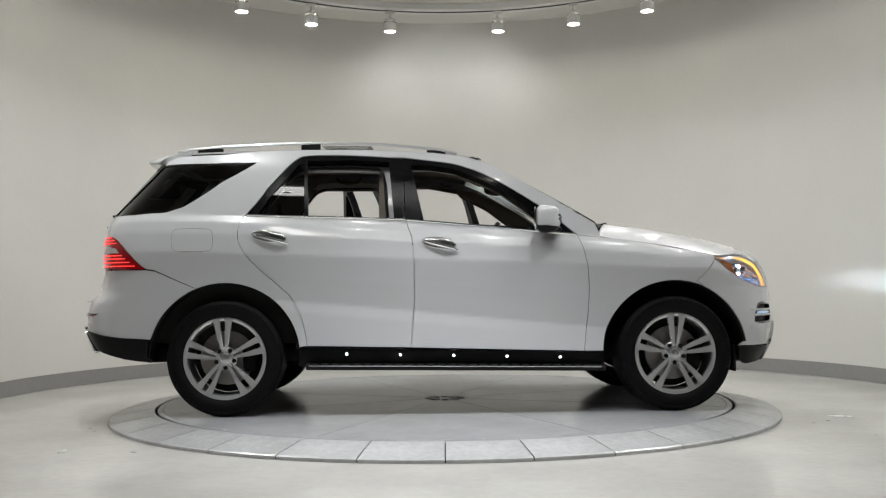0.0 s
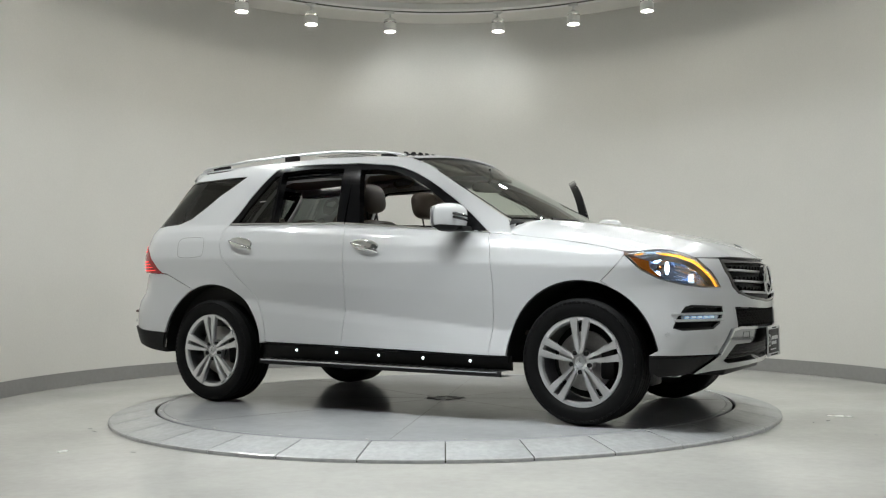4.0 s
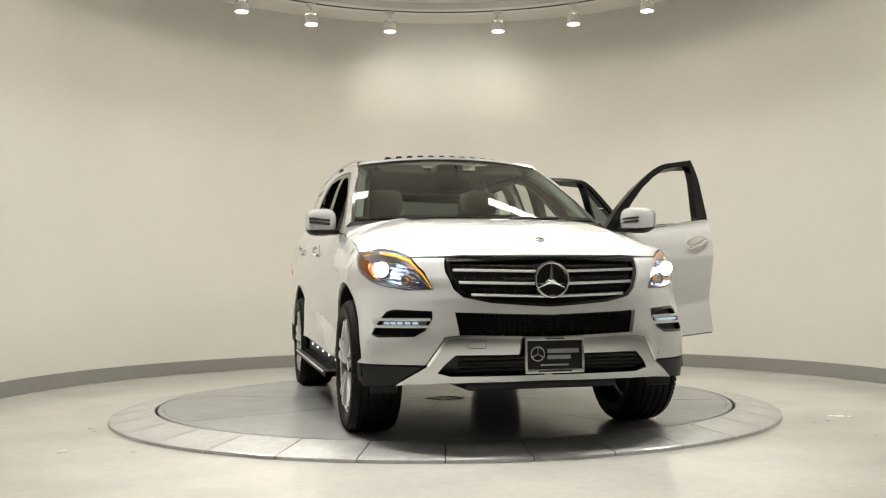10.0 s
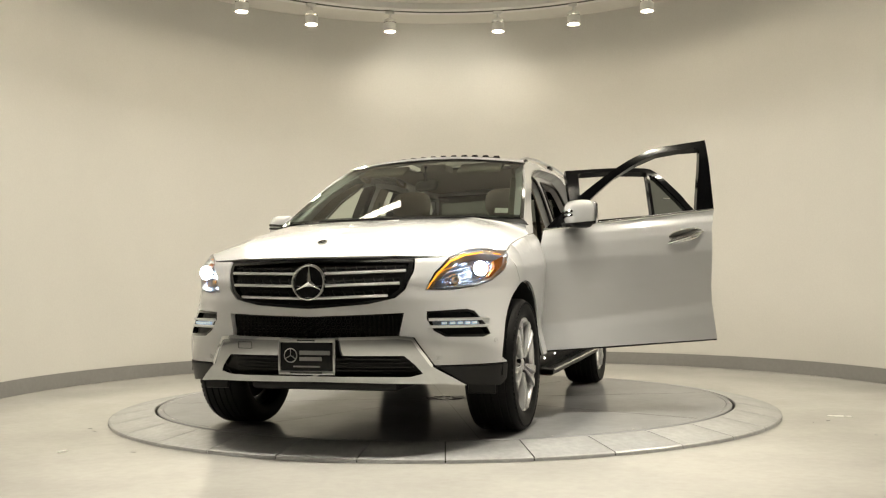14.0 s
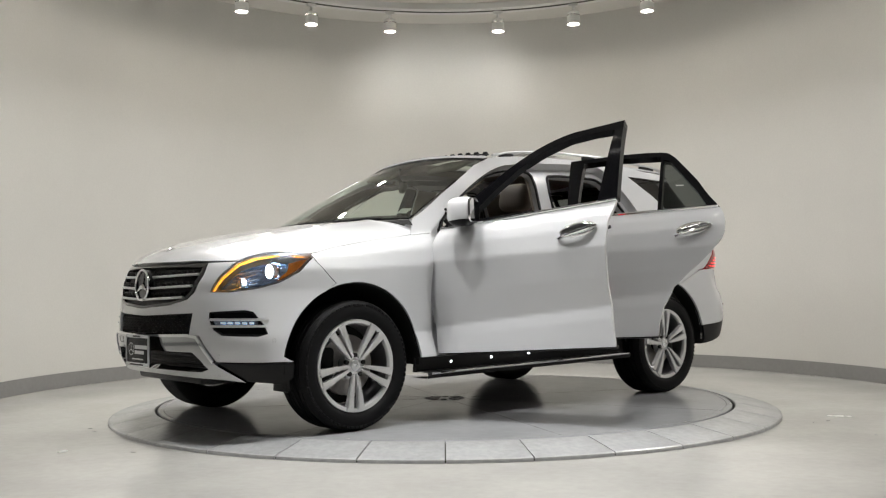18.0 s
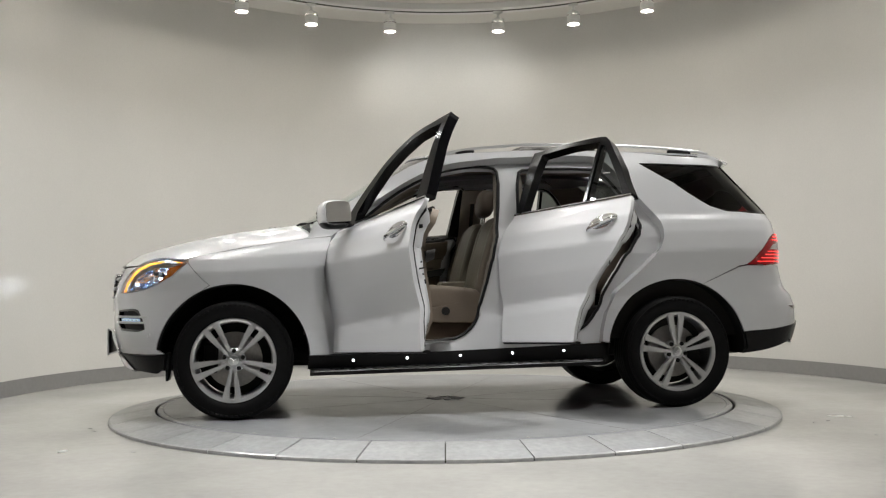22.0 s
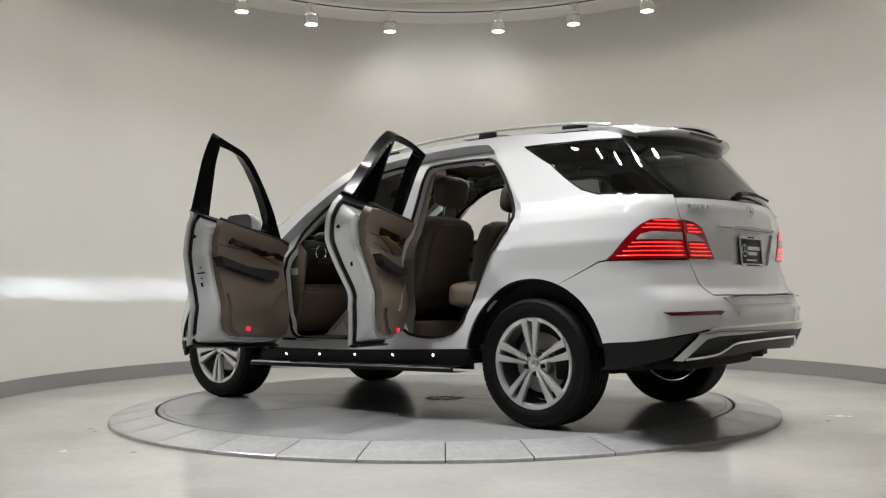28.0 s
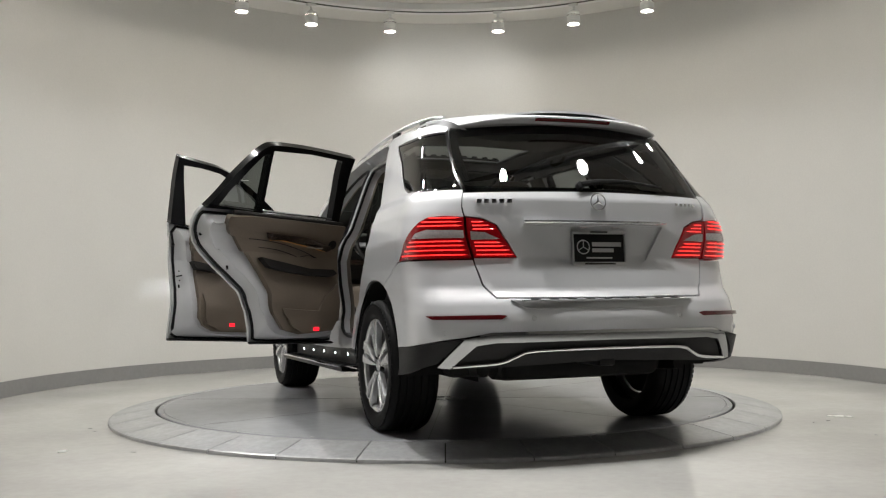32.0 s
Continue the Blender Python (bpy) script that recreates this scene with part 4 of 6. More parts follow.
def roof(car):
    bm = bmesh.new()
    n, m = 50, 40
    rows = [[bm.verts.new(roof_at(i / n, j / m)) for j in range(m + 1)] for i in range(n + 1)]
    for i in range(n):
        for j in range(m):
            if SUN0 <= i / n < SUN1 and abs(2 * (j + 0.5) / m - 1) < SUNW:
                continue
            bm.faces.new((rows[i][j], rows[i + 1][j], rows[i + 1][j + 1], rows[i][j + 1]))
    bmesh.ops.recalc_face_normals(bm, faces=bm.faces)
    rim = [e for e in bm.edges if e.is_boundary]
    ext = bmesh.ops.extrude_edge_only(bm, edges=rim)
    bmesh.ops.translate(bm, verts=[g for g in ext["geom"] if isinstance(g, bmesh.types.BMVert)], vec=(0, 0, -0.012))
    for v in [v for v in bm.verts if not v.link_faces]:
        bm.verts.remove(v)
    part("roof", bm, PAINT, car, sharp=40)
    bm = bmesh.new()
    grid(bm, lambda u, v: shield(0.965 + 0.045 * u, 0.01 + 0.98 * v) + Vector((0.004, 0, 0.005)), 3, 28)
    part("roof_header", bm, PAINT, car)
    bm = bmesh.new()
    grid(bm, lambda u, v: roof_at(0.42 + 0.26 * u, 0.5 + (v - 0.5) * 0.68) + Vector((0, 0, 0.004)), 10, 16)
    part("roof_glass", bm, BLACK_GLOSS, car, "black glass roof panel")
    bm = bmesh.new()
    grid(bm, lambda u, v: roof_at(0.33 + 0.15 * u, 0.5 + (v - 0.5) * 0.64) + Vector((0, 0, 0.03)), 6, 16)
    bmesh.ops.solidify(bm, geom=bm.faces[:], thickness=0.006)
    part("sunroof_panel", bm, BLACK_GLOSS, car, "open sunroof glass slid back")
    for k in range(11):
        v = 0.5 + (k - 5) * 0.062
        p = roof_at(SUN0 + 0.012, v)
        bm = bmesh.new()
        prism(bm, [(-0.03, 0), (0.03, 0), (0.018, 0.022), (-0.018, 0.022)], 0.012, m=Matrix.Translation(p + Vector((0, 0, 0.002))) @ pose(0, 0, 0, 90, 0, 90), bevel=0.002)
        part("deflector_tooth", bm, BLACK, car, "black sunroof wind deflector tooth")
    bm = bmesh.new()
    tube(bm, [roof_at(SUN0 + 0.012, 0.5 + (k - 10) * 0.033) + Vector((0, 0, 0.004)) for k in range(21)], 0.007)
    part("wind_deflector", bm, BLACK, car)
    # windscreen
    bm = bmesh.new()
    grid(bm, lambda u, v: shield(u, 0.015 + 0.97 * v), 20, 28)
    bmesh.ops.recalc_face_normals(bm, faces=bm.faces)
    pane = part("windscreen", bm, GLASS, car, "clear sloping windscreen")
    bm = bmesh.new()
    grid(bm, lambda u, v: shield(0.085 + 0.075 * u, 0.885 + 0.05 * v, 0.008), 2, 2)
    bmesh.ops.solidify(bm, geom=bm.faces[:], thickness=0.001)
    part("sticker", bm, PAPER, pane, "small white sticker")
    bm = bmesh.new()
    grid(bm, lambda u, v: shield(u * 0.07 - 0.02, 0.01 + 0.98 * v, 0.004), 2, 28)
    grid(bm, lambda u, v: shield(0.94 + 0.07 * u, 0.01 + 0.98 * v, 0.004), 2, 28)
    for v0 in (0.004, 0.982):
        grid(bm, lambda u, v: shield(u, v0 + 0.014 * v, 0.004), 20, 2)
    part("windscreen_band", bm, BLACK_GLOSS, car, "black printed edge of the windscreen")
    bm = bmesh.new()
    grid(bm, lambda u, v: (shield(-0.02, v) + Vector((0.01, 0, -0.004))).lerp(Vector((1.13 - 0.15 * (2 * v - 1) ** 2, 0.87 * (2 * v - 1), 1.243 - 0.05 * abs(2 * v - 1) ** 4)), u), 3, 24)
    part("cowl", bm, BLACK, car, "black cowl below the windscreen")
    for a, b, c in (((1.1, 0.12), (1.02, 0.5), (0.93, 0.72)), ((1.09, -0.5), (1.08, -0.1), (1.03, 0.22))):
        bm = bmesh.new()
        tube(bm, [(a[0] + 0.01, a[1], 1.25), (b[0] + 0.01, b[1], 1.258), (c[0] + 0.03, c[1], 1.246)], 0.007)
        part("wiper", bm, BLACK, car, "black windscreen wiper")
    # roof rails
    for side in (1, -1):
        bm = bmesh.new()
        pts = []
        for k in range(25):
            x = 0.06 - 1.88 * k / 24
            e = roof_edge(x)
            pts.append((x, side * (e.y - 0.035), e.z + 0.008 + rail_lift(x)))
        tube(bm, pts, 0.013, 8, 0.8)
        rail = part("roof_rail", bm, SATIN, car, "silver roof rail")
        for x, w in ((-0.08, 0.13), (-0.93, 0.13), (-1.6, 0.17)):
            e = roof_edge(x)
            bm = bmesh.new()
            box(bm, x - w / 2, x + w / 2, side * (e.y - 0.047), side * (e.y - 0.024), e.z - 0.004, e.z + 0.004 + rail_lift(x), 0.005)
            part("rail_foot", bm, BLACK, rail)
    # spoiler
    bm = bmesh.new()

    def wing(u, v):
        w = 2 * v - 1
        root = roof_at(0.87, v)
        plan = 1 - abs(w) ** 4
        crown = 1 - abs(w) ** 2.4
        tip = Vector((-1.95 - 0.165 * plan, 0.615 * w, 1.688 + 0.04 * crown))
        under = Vector((-1.945 - 0.14 * plan, 0.605 * w, 1.674 + 0.018 * crown))
        if u < 0.6:
            return root.lerp(tip, u / 0.6) + Vector((0, 0, 0.004 + 0.016 * math.sin(math.pi * u / 0.6)))
        if u < 0.8:
            return tip.lerp(under, (u - 0.6) / 0.2) + Vector((-0.012 * math.sin(math.pi * (u - 0.6) / 0.2), 0, 0))
        return under.lerp(Vector((-1.91 - 0.1 * plan, 0.55 * w, 1.662 + 0.03 * crown)), (u - 0.8) / 0.2)

    grid(bm, wing, 25, 40)
    for v in (0.0, 1.0):
        def skirt(a, b):
            top = wing(0.8 * a, v)
            low = skin(s_at(max(top.x, -1.955), 1.682), 1.682 - 0.02 * a, 1 if v else -1, -0.014)[0]
            return top.lerp(low, b)
        grid(bm, skirt, 16, 2)
    bmesh.ops.recalc_face_normals(bm, faces=bm.faces)
    part("roof_spoiler", bm, PAINT, car, sharp=40)
    bm = bmesh.new()
    grid(bm, lambda u, v: wing(0.64 + 0.1 * u, 0.5 + (v - 0.5) * 0.37) + Vector((-0.006, 0, -0.001)), 2, 16)
    bmesh.ops.solidify(bm, geom=bm.faces[:], thickness=0.004)
    part("brake_light", bm, RED_LENS, car, "dark red high brake light")
    bm = bmesh.new()
    prism(bm, [(-0.06, 0), (0.05, 0), (-0.02, 0.05), (-0.05, 0.055)], 0.012, m=Matrix.Translation((-1.78, 0.006, 1.765)) @ pose(0, 0, 0, 90, 0, 0), bevel=0.004)
    part("roof_antenna", bm, PAINT, car)


def tail(car):
    white = [(R_MID, 0.748), (-2.715, 0.752), (-2.665, 0.82), (-2.638, 0.92), (-2.634, 0.946), (-2.02, 0.946)] + arc(-WX, WZ, REAR_ARCH, 112, 165)
    white += [(-2.55, 0.562), (-2.68, 0.583), (R_MID, 0.588)]
    panel("rear_bumper", [whole(white, R_MID)], PAINT, car, step=0.03, thick=0.03)
    silver = whole([(R_MID, 0.584), (-2.68, 0.579), (-2.545, 0.558), (-2.405, 0.418), (-2.49, 0.412), (-2.61, 0.525), (-2.7, 0.538), (R_MID, 0.543)], R_MID)
    panel("diffuser_frame", [silver], SKID, car, off=0.014, thick=0.04, label="silver rear skid frame")
    panel("diffuser_edge", [whole([(R_MID, 0.592), (-2.68, 0.587), (-2.62, 0.575), (-2.62, 0.568), (-2.68, 0.575), (R_MID, 0.578)], R_MID)], CHROME, car, off=0.018, thick=0.02, gap=0.0)
    panel("diffuser", [whole([(R_MID, 0.541), (-2.7, 0.536), (-2.61, 0.523), (-2.49, 0.412), (-2.6, 0.4), (R_MID, 0.43)], R_MID)], BLACK, car, off=-0.004, thick=0.04, label="black rear diffuser")
    bm = bmesh.new()
    chrome = spline([(-2.5, 0.422, 0), (-2.72, 0.438, 0), (-2.8, 0.465, 0), (-2.86, 0.492, 0), (-3.0, 0.5, 0), (R_MID, 0.502, 0)], 4)
    chrome = [(v.x, v.y) for v in chrome]
    strip(bm, chrome + [(2 * R_MID - s, z) for s, z in chrome[-2::-1]], 0.012, 0.0085, 1, 8)
    part("diffuser_strip", bm, CHROME, car, "thin chrome strip")
    for side in (1, -1):
        panel("bumper_corner", [arc(-WX, WZ, REAR_ARCH + 0.004, 165, 178, 4) + [(-1.98, 0.352), (-2.40, 0.43), (-2.545, 0.555)]], BLACK, car, side, thick=0.03, label="black lower bumper corner")
    gate = [(R_MID, 0.753), (-2.72, 0.757), (-2.67, 0.822), (-2.642, 0.92), (-2.638, 0.955), (-2.852, 0.955), (-2.815, 1.03), (-2.755, 1.122), (-2.685, 1.154), (-2.586, 1.166), (-2.553, 1.22), (-2.533, 1.288), (R_MID, 1.3)]
    recess = whole([(R_MID, 1.118), (-2.9, 1.118), (-2.925, 1.08), (-2.995, 0.945), (-3.03, 0.925), (R_MID, 0.922)], R_MID)
    panel("tailgate", [whole(gate, R_MID), recess], PAINT, car, step=0.03, thick=0.02, hole_thick=0.016)
    panel("plate_recess", [recess], PAINT, car, off=-0.014, gap=-0.01, thick=0.01)
    glass_half = [(R_MID, 1.303), (-2.542, 1.292), (-2.482, 1.41), (-2.43, 1.55), (-2.412, 1.66), (-2.42, 1.69), (R_MID, 1.72)]
    panel("rear_window", [whole(glass_half, R_MID)], TINT, car, off=-0.004, thick=0.005, label="dark privacy glass")
    panel("window_trim", [whole(glass_half, R_MID), whole([(R_MID, 1.33), (-2.6, 1.32), (-2.55, 1.42), (-2.5, 1.56), (-2.49, 1.63), (R_MID, 1.66)], R_MID)], BLACK_GLOSS, car, off=-0.012, thick=0.008)
    bm = bmesh.new()
    strip(bm, dense([(-2.88, 1.136), (2 * R_MID + 2.88, 1.136)], 0.05)[:-1], 0.012, 0.015, 1, 8, 0.7)
    part("chrome_bar", bm, CHROME, car, "chrome bar above the plate")
    for k in (-0.09, 0.09):
        bm = bmesh.new()
        box(bm, -2.4, -2.385, k - 0.02, k + 0.02, 1.106, 1.112, 0.002)
        part("plate_lamp", bm, CLEAR_LENS, car)
    panel("step_plate", [whole([(R_MID, 0.742), (-2.78, 0.742), (-2.83, 0.712), (-2.86, 0.7), (R_MID, 0.697)], R_MID)], SATIN, car, off=0.005, thick=0.02, label="silver bumper step plate")
    bm = bmesh.new()
    box(bm, -2.485, -2.39, -0.47, 0.47, 0.738, 0.7445, 0.002)
    part("sill_guard", bm, SATIN, car)
    for k in range(9):
        bm = bmesh.new()
        box(bm, -2.475, -2.41, -0.42 + 0.1 * k, -0.38 + 0.1 * k, 0.745, 0.749, 0.0015)
        part("grip_rib", bm, BLACK, car)
    star(car, skin(R_MID, 1.243, 1, 0.01)[0], Vector((-1, 0, 0.1)), 0.046, CHROME, None)
    # rear wiper
    bm = bmesh.new()
    a = [skin(s, z, 1, 0.02)[0] for s, z in ((-3.14, 1.325), (-3.25, 1.345), (-3.4, 1.34), (-3.55, 1.322))]
    tube(bm, spline(a, 4), [0.016] * 4 + [0.012] * 4 + [0.008] * 5, 8)
    lathe(bm, [(0.0, 0.03), (0.02, 0.026), (0.024, 0.0)], 14, m=Matrix.Translation(skin(-3.14, 1.325, 1, 0.0)[0]) @ Vector((-1, 0, 0.5)).to_track_quat("Z", "Y").to_matrix().to_4x4())
    part("rear_wiper", bm, BLACK, car, "black rear wiper")
    bm = bmesh.new()
    box(bm, -2.45, -2.1, -0.045, 0.045, 0.405, 0.47, 0.01)
    part("tow_hitch", bm, BLACK, car)
    bm = bmesh.new()
    lathe(bm, [(0.0, -0.5), (0.085, -0.48), (0.095, -0.4), (0.095, 0.4), (0.085, 0.48), (0, 0.5)], 20, m=Matrix.Translation((-2.08, 0, 0.41)) @ pose(0, 0, 0, 90, 0, 0))
    part("silencer", bm, DARK, car)
    part("spare_well", box(bmesh.new(), -2.2, -1.9, -0.46, 0.46, 0.325, 0.44, 0.04), DARK, car)
    for j in (1, -1):
        bm = bmesh.new()
        tube(bm, [(-1.75, j * 0.52, 0.37), (-2.0, j * 0.56, 0.37), (-2.2, j * 0.58, 0.385)], 0.035, 12)
        part("exhaust_pipe", bm, DARK, car)
    bm = bmesh.new()
    box(bm, -2.05, 1.95, -0.72, 0.72, 0.335, 0.45, 0.05)
    part("underbody", bm, DARK, car)
    for sx in (1, -1):
        bm = bmesh.new()
        tube(bm, [(sx * WX, -0.72, WZ), (sx * WX, 0.72, WZ)], 0.04, 10)
        box(bm, sx * WX - 0.12, sx * WX + 0.12, -0.2, 0.2, 0.26, 0.42, 0.04)
        part("axle", bm, DARK, car)


def wheel(car, x, side):
    """A twin-spoke alloy wheel; its own space has y outwards."""
    bm = bmesh.new()
    lathe(bm, [(0.236, -0.03), (0.236, -0.02), (0.243, -0.007), (0.256, -0.002), (0.264, -0.003), (0.268, -0.012), (0.268, -0.03)], 64, "y", close=True)
    root = part("wheel", bm, ALLOY, car, "silver twin-spoke alloy wheel")
    root.location = (x, side * 0.939, WZ)
    root.rotation_euler[2] = 0 if side > 0 else math.pi
    root.rotation_euler[1] = radians((178 if side > 0 else -2) if x > 0 else 3)
    for k in range(5):
        for j in (-1, 1):
            outline = [(0.004 * j, 0.045), (0.018 * j, 0.05), (0.027 * j, 0.085), (0.042 * j, 0.15), (0.058 * j, 0.232), (0.068 * j, 0.252), (0.012 * j, 0.252), (0.016 * j, 0.232), (0.012 * j, 0.15), (0.006 * j, 0.085)]
            t = bmesh.new()
            prism(t, outline if j > 0 else outline[::-1], 0.03, bevel=0.004)
            for v in t.verts:
                r = math.hypot(v.co.x, v.co.y)
                v.co.z += -0.042 + 0.02 * math.sin(min(1, r / 0.25) * math.pi * 0.55) - (0.006 if v.co.z < 0.01 else 0)
            t.transform(pose(0, 0, 0, 0, 0, 72 * k + 180))
            t.transform(pose(0, 0, 0, -90, 0, 0))
            bmesh.ops.recalc_face_normals(t, faces=t.faces)
            part("spoke", t, ALLOY, root)
    bm = bmesh.new()
    lathe(bm, [(0.0, -0.018), (0.03, -0.018), (0.036, -0.02), (0.062, -0.024), (0.075, -0.034), (0.078, -0.07), (0.0, -0.07)], 40, "y")
    part("hub", bm, ALLOY, root)
    bm = bmesh.new()
    lathe(bm, [(0.0, -0.009), (0.02, -0.0095), (0.029, -0.012), (0.032, -0.018), (0.0, -0.018)], 28, "y")
    cap = part("hub_cap", bm, SATIN, root)
    for k in range(3):
        a = radians(90 + 120 * k)
        bm = bmesh.new()
        tube(bm, [(0, -0.0085, 0), (0.02 * math.cos(a), -0.009, 0.02 * math.sin(a))], [0.003, 0.0008], 6)
        part("cap_arm", bm, CHROME, cap)
    for k in range(5):
        a = radians(90 + 72 * k + 36)
        c = Vector((0.06 * math.cos(a), 0, 0.06 * math.sin(a)))
        bm = bmesh.new()
        lathe(bm, [(0.0, -0.012), (0.011, -0.0115), (0.0138, -0.014), (0.0138, -0.034), (0.0, -0.034)], 12, "y", m=Matrix.Translation(c))
        part("wheel_bolt", bm, DARK, root)
    bm = bmesh.new()
    prof = [(0.262, -0.235), (0.27, -0.255), (0.3, -0.268), (0.335, -0.266), (0.357, -0.254), (0.368, -0.236)]
    for k in range(5):
        y0 = -0.228 + 0.0405 * k
        prof += [(0.372, y0), (0.372, y0 + 0.03), (0.364, y0 + 0.032), (0.364, y0 + 0.0385)]
    prof += [(0.372, -0.025), (0.367, -0.012), (0.355, 0.004), (0.335, 0.012), (0.3, 0.013), (0.278, 0.006), (0.268, -0.006), (0.262, -0.012)]
    lathe(bm, prof, 96, "y", close=True)
    tyre = part("tyre", bm, RUBBER, root, "black rubber tyre")
    bm = bmesh.new()
    for k in range(72):
        m = Matrix.Rotation(2 * math.pi * k / 72, 4, "Y")
        for y, tilt in ((-0.242, 12), (-0.002, -12)):
            box(bm, -0.011, 0.011, y - 0.016, y + 0.016, 0.34, 0.353, 0.002, 1, m=m @ Matrix.Translation((0, 0, 0)) @ Matrix.Rotation(radians(0), 4, "X"))
    tagged(part("tread", bm, RUBBER, tyre), kind="stuff")
    bm = bmesh.new()
    lathe(bm, [(0.262, -0.2), (0.262, -0.19), (0.23, -0.17), (0.235, -0.028), (0.266, -0.028), (0.266, -0.2)], 48, "y", close=True)
    part("barrel", bm, BARREL, root)
    bm = bmesh.new()
    lathe(bm, [(0.06, -0.1), (0.175, -0.1), (0.175, -0.13), (0.06, -0.13)], 40, "y", close=True)
    part("brake_disc", bm, STEEL, root)
    bm = bmesh.new()
    box(bm, -0.19, -0.1, -0.16, -0.075, -0.1, 0.09, 0.02)
    part("brake_calliper", bm, DARK, root)
    bm = bmesh.new()
    lathe(bm, [(0.0, -0.15), (0.222, -0.15), (0.222, -0.16), (0.0, -0.16)], 32, "y")
    part("brake_shield", bm, DARK, root)
    return root


DEEP = 0.055  # how far the padded inside of a door stands off its flange


F_SEAL = [(-0.19, 1.25), (-0.15, 1.05), (-0.135, 0.8), (-0.125, 0.64), (-0.09, 0.535), (0.0, 0.475), (0.3, 0.455), (0.6, 0.45), (0.74, 0.47), (0.8, 0.55), (0.825, 0.8), (0.815, 1.0), (0.79, 1.14)]
R_SEAL = [(-1.29, 1.275), (-1.335, 1.2), (-1.32, 1.13), (-1.24, 1.02), (-1.09, 0.88), (-0.975, 0.76), (-0.905, 0.64), (-0.86, 0.55), (-0.78, 0.5), (-0.6, 0.485), (-0.4, 0.49), (-0.33, 0.53), (-0.305, 0.65), (-0.3, 1.0), (-0.31, 1.24)]


def cast(centre, way, loop):
    """Where a line from the centre leaves a loop."""
    best = 0.05
    for a, b in zip(loop, loop[1:] + loop[:1]):
        hit = geometry.intersect_line_line_2d(centre, centre + way * 3, Vector(a), Vector(b))
        if hit is not None:
            best = max(best, (hit - centre).length)
    return centre + way * best


def door(car, name, outline, frame_loop, holes, hinge, side, tilt, label):
    """A door: its skin turns about the hinge; all else hangs on the skin."""
    org = Vector((hinge[0], side * hinge[1], 0))
    root = panel(name, [outline], PAINT, car, side, step=0.022, thick=0.024, label=label, origin=org)
    if tilt:
        turn = Vector(tilt[:3])
        root.matrix_basis = Matrix.Translation(org + Vector((0, 0, 0.8)) + Vector(tilt[3:])) @ Matrix.Rotation(radians(turn.length), 4, turn) @ Matrix.Translation((0, 0, -0.8))
    else:
        root.location = org
    panel("window_frame", [frame_loop] + holes, BLACK_SATIN, root, side, off=-0.003, thick=0.06, origin=org, back=True, step=0.03)
    panel("door_flange", [inset(outline, 0.004)], PAINT, root, side, off=-0.025, thick=0.002, origin=org)
    seal = F_SEAL if name == "front_door" else R_SEAL
    inner = soften(seal)
    panel("inner_shell", [inner], PAINT, root, side, off=-0.071 - DEEP, thick=-0.006, origin=org, label="white painted inside of the door")
    outer = inset(outline, 0.024)
    mid = Vector((sum(q[0] for q in seal) / len(seal), 0.87))
    spokes = [Vector((math.cos(2 * math.pi * k / 140), math.sin(2 * math.pi * k / 140))) for k in range(140)]
    rim_out, rim_in = [cast(mid, w, outer) for w in spokes], [cast(mid, w, inner) for w in spokes]
    bm = bmesh.new()
    rings = []
    for mix, off in ((0.0, -0.024), (0.06, -0.04), (0.55, -0.088), (0.85, -0.122), (1.0, -0.071 - DEEP)):
        rings.append([bm.verts.new(skin(*q.lerp(w, mix), side, off)[0]) for q, w in zip(rim_out, rim_in)])
    for lo, hi in zip(rings, rings[1:]):
        for k in range(140):
            bm.faces.new((lo[k - 1], lo[k], hi[k], hi[k - 1]))
    part("shut_face", bm, PAINT, root, "white painted rim of the door", origin=org, sharp=60)
    bm = bmesh.new()
    strip(bm, [q.lerp(w, 0.06) for q, w in zip(rim_out, rim_in)], -0.034, 0.012, side, closed=True)
    part("rubber_seal", bm, BLACK, root, "black rubber seal", origin=org)
    low = [p for p in outline if p[1] < 0.46]
    bm = bmesh.new()
    strip(bm, dense([min(low), max(low)], 0.1)[: max(2, int((max(low)[0] - min(low)[0]) / 0.1))] + [max(low)], -0.035, 0.026, side, 8, 0.35)
    part("bottom_seal", bm, BLACK, root, "black rubber strip under the door", origin=org)
    return root, org


def trim(root, org, side, loop, mat, off, thick, name="trim_panel", label=""):
    return panel(name, [loop], mat, root, side, off=off - DEEP, thick=thick, origin=org, gap=0.0, label=label)


def bar(root, org, side, name, mat, line, off, radius, n=8, flat=1.0, label=""):
    bm = bmesh.new()
    strip(bm, line, off - (DEEP if off < -0.07 else 0.0), radius, side, n, flat)
    return part(name, bm, mat, root, label, origin=org)


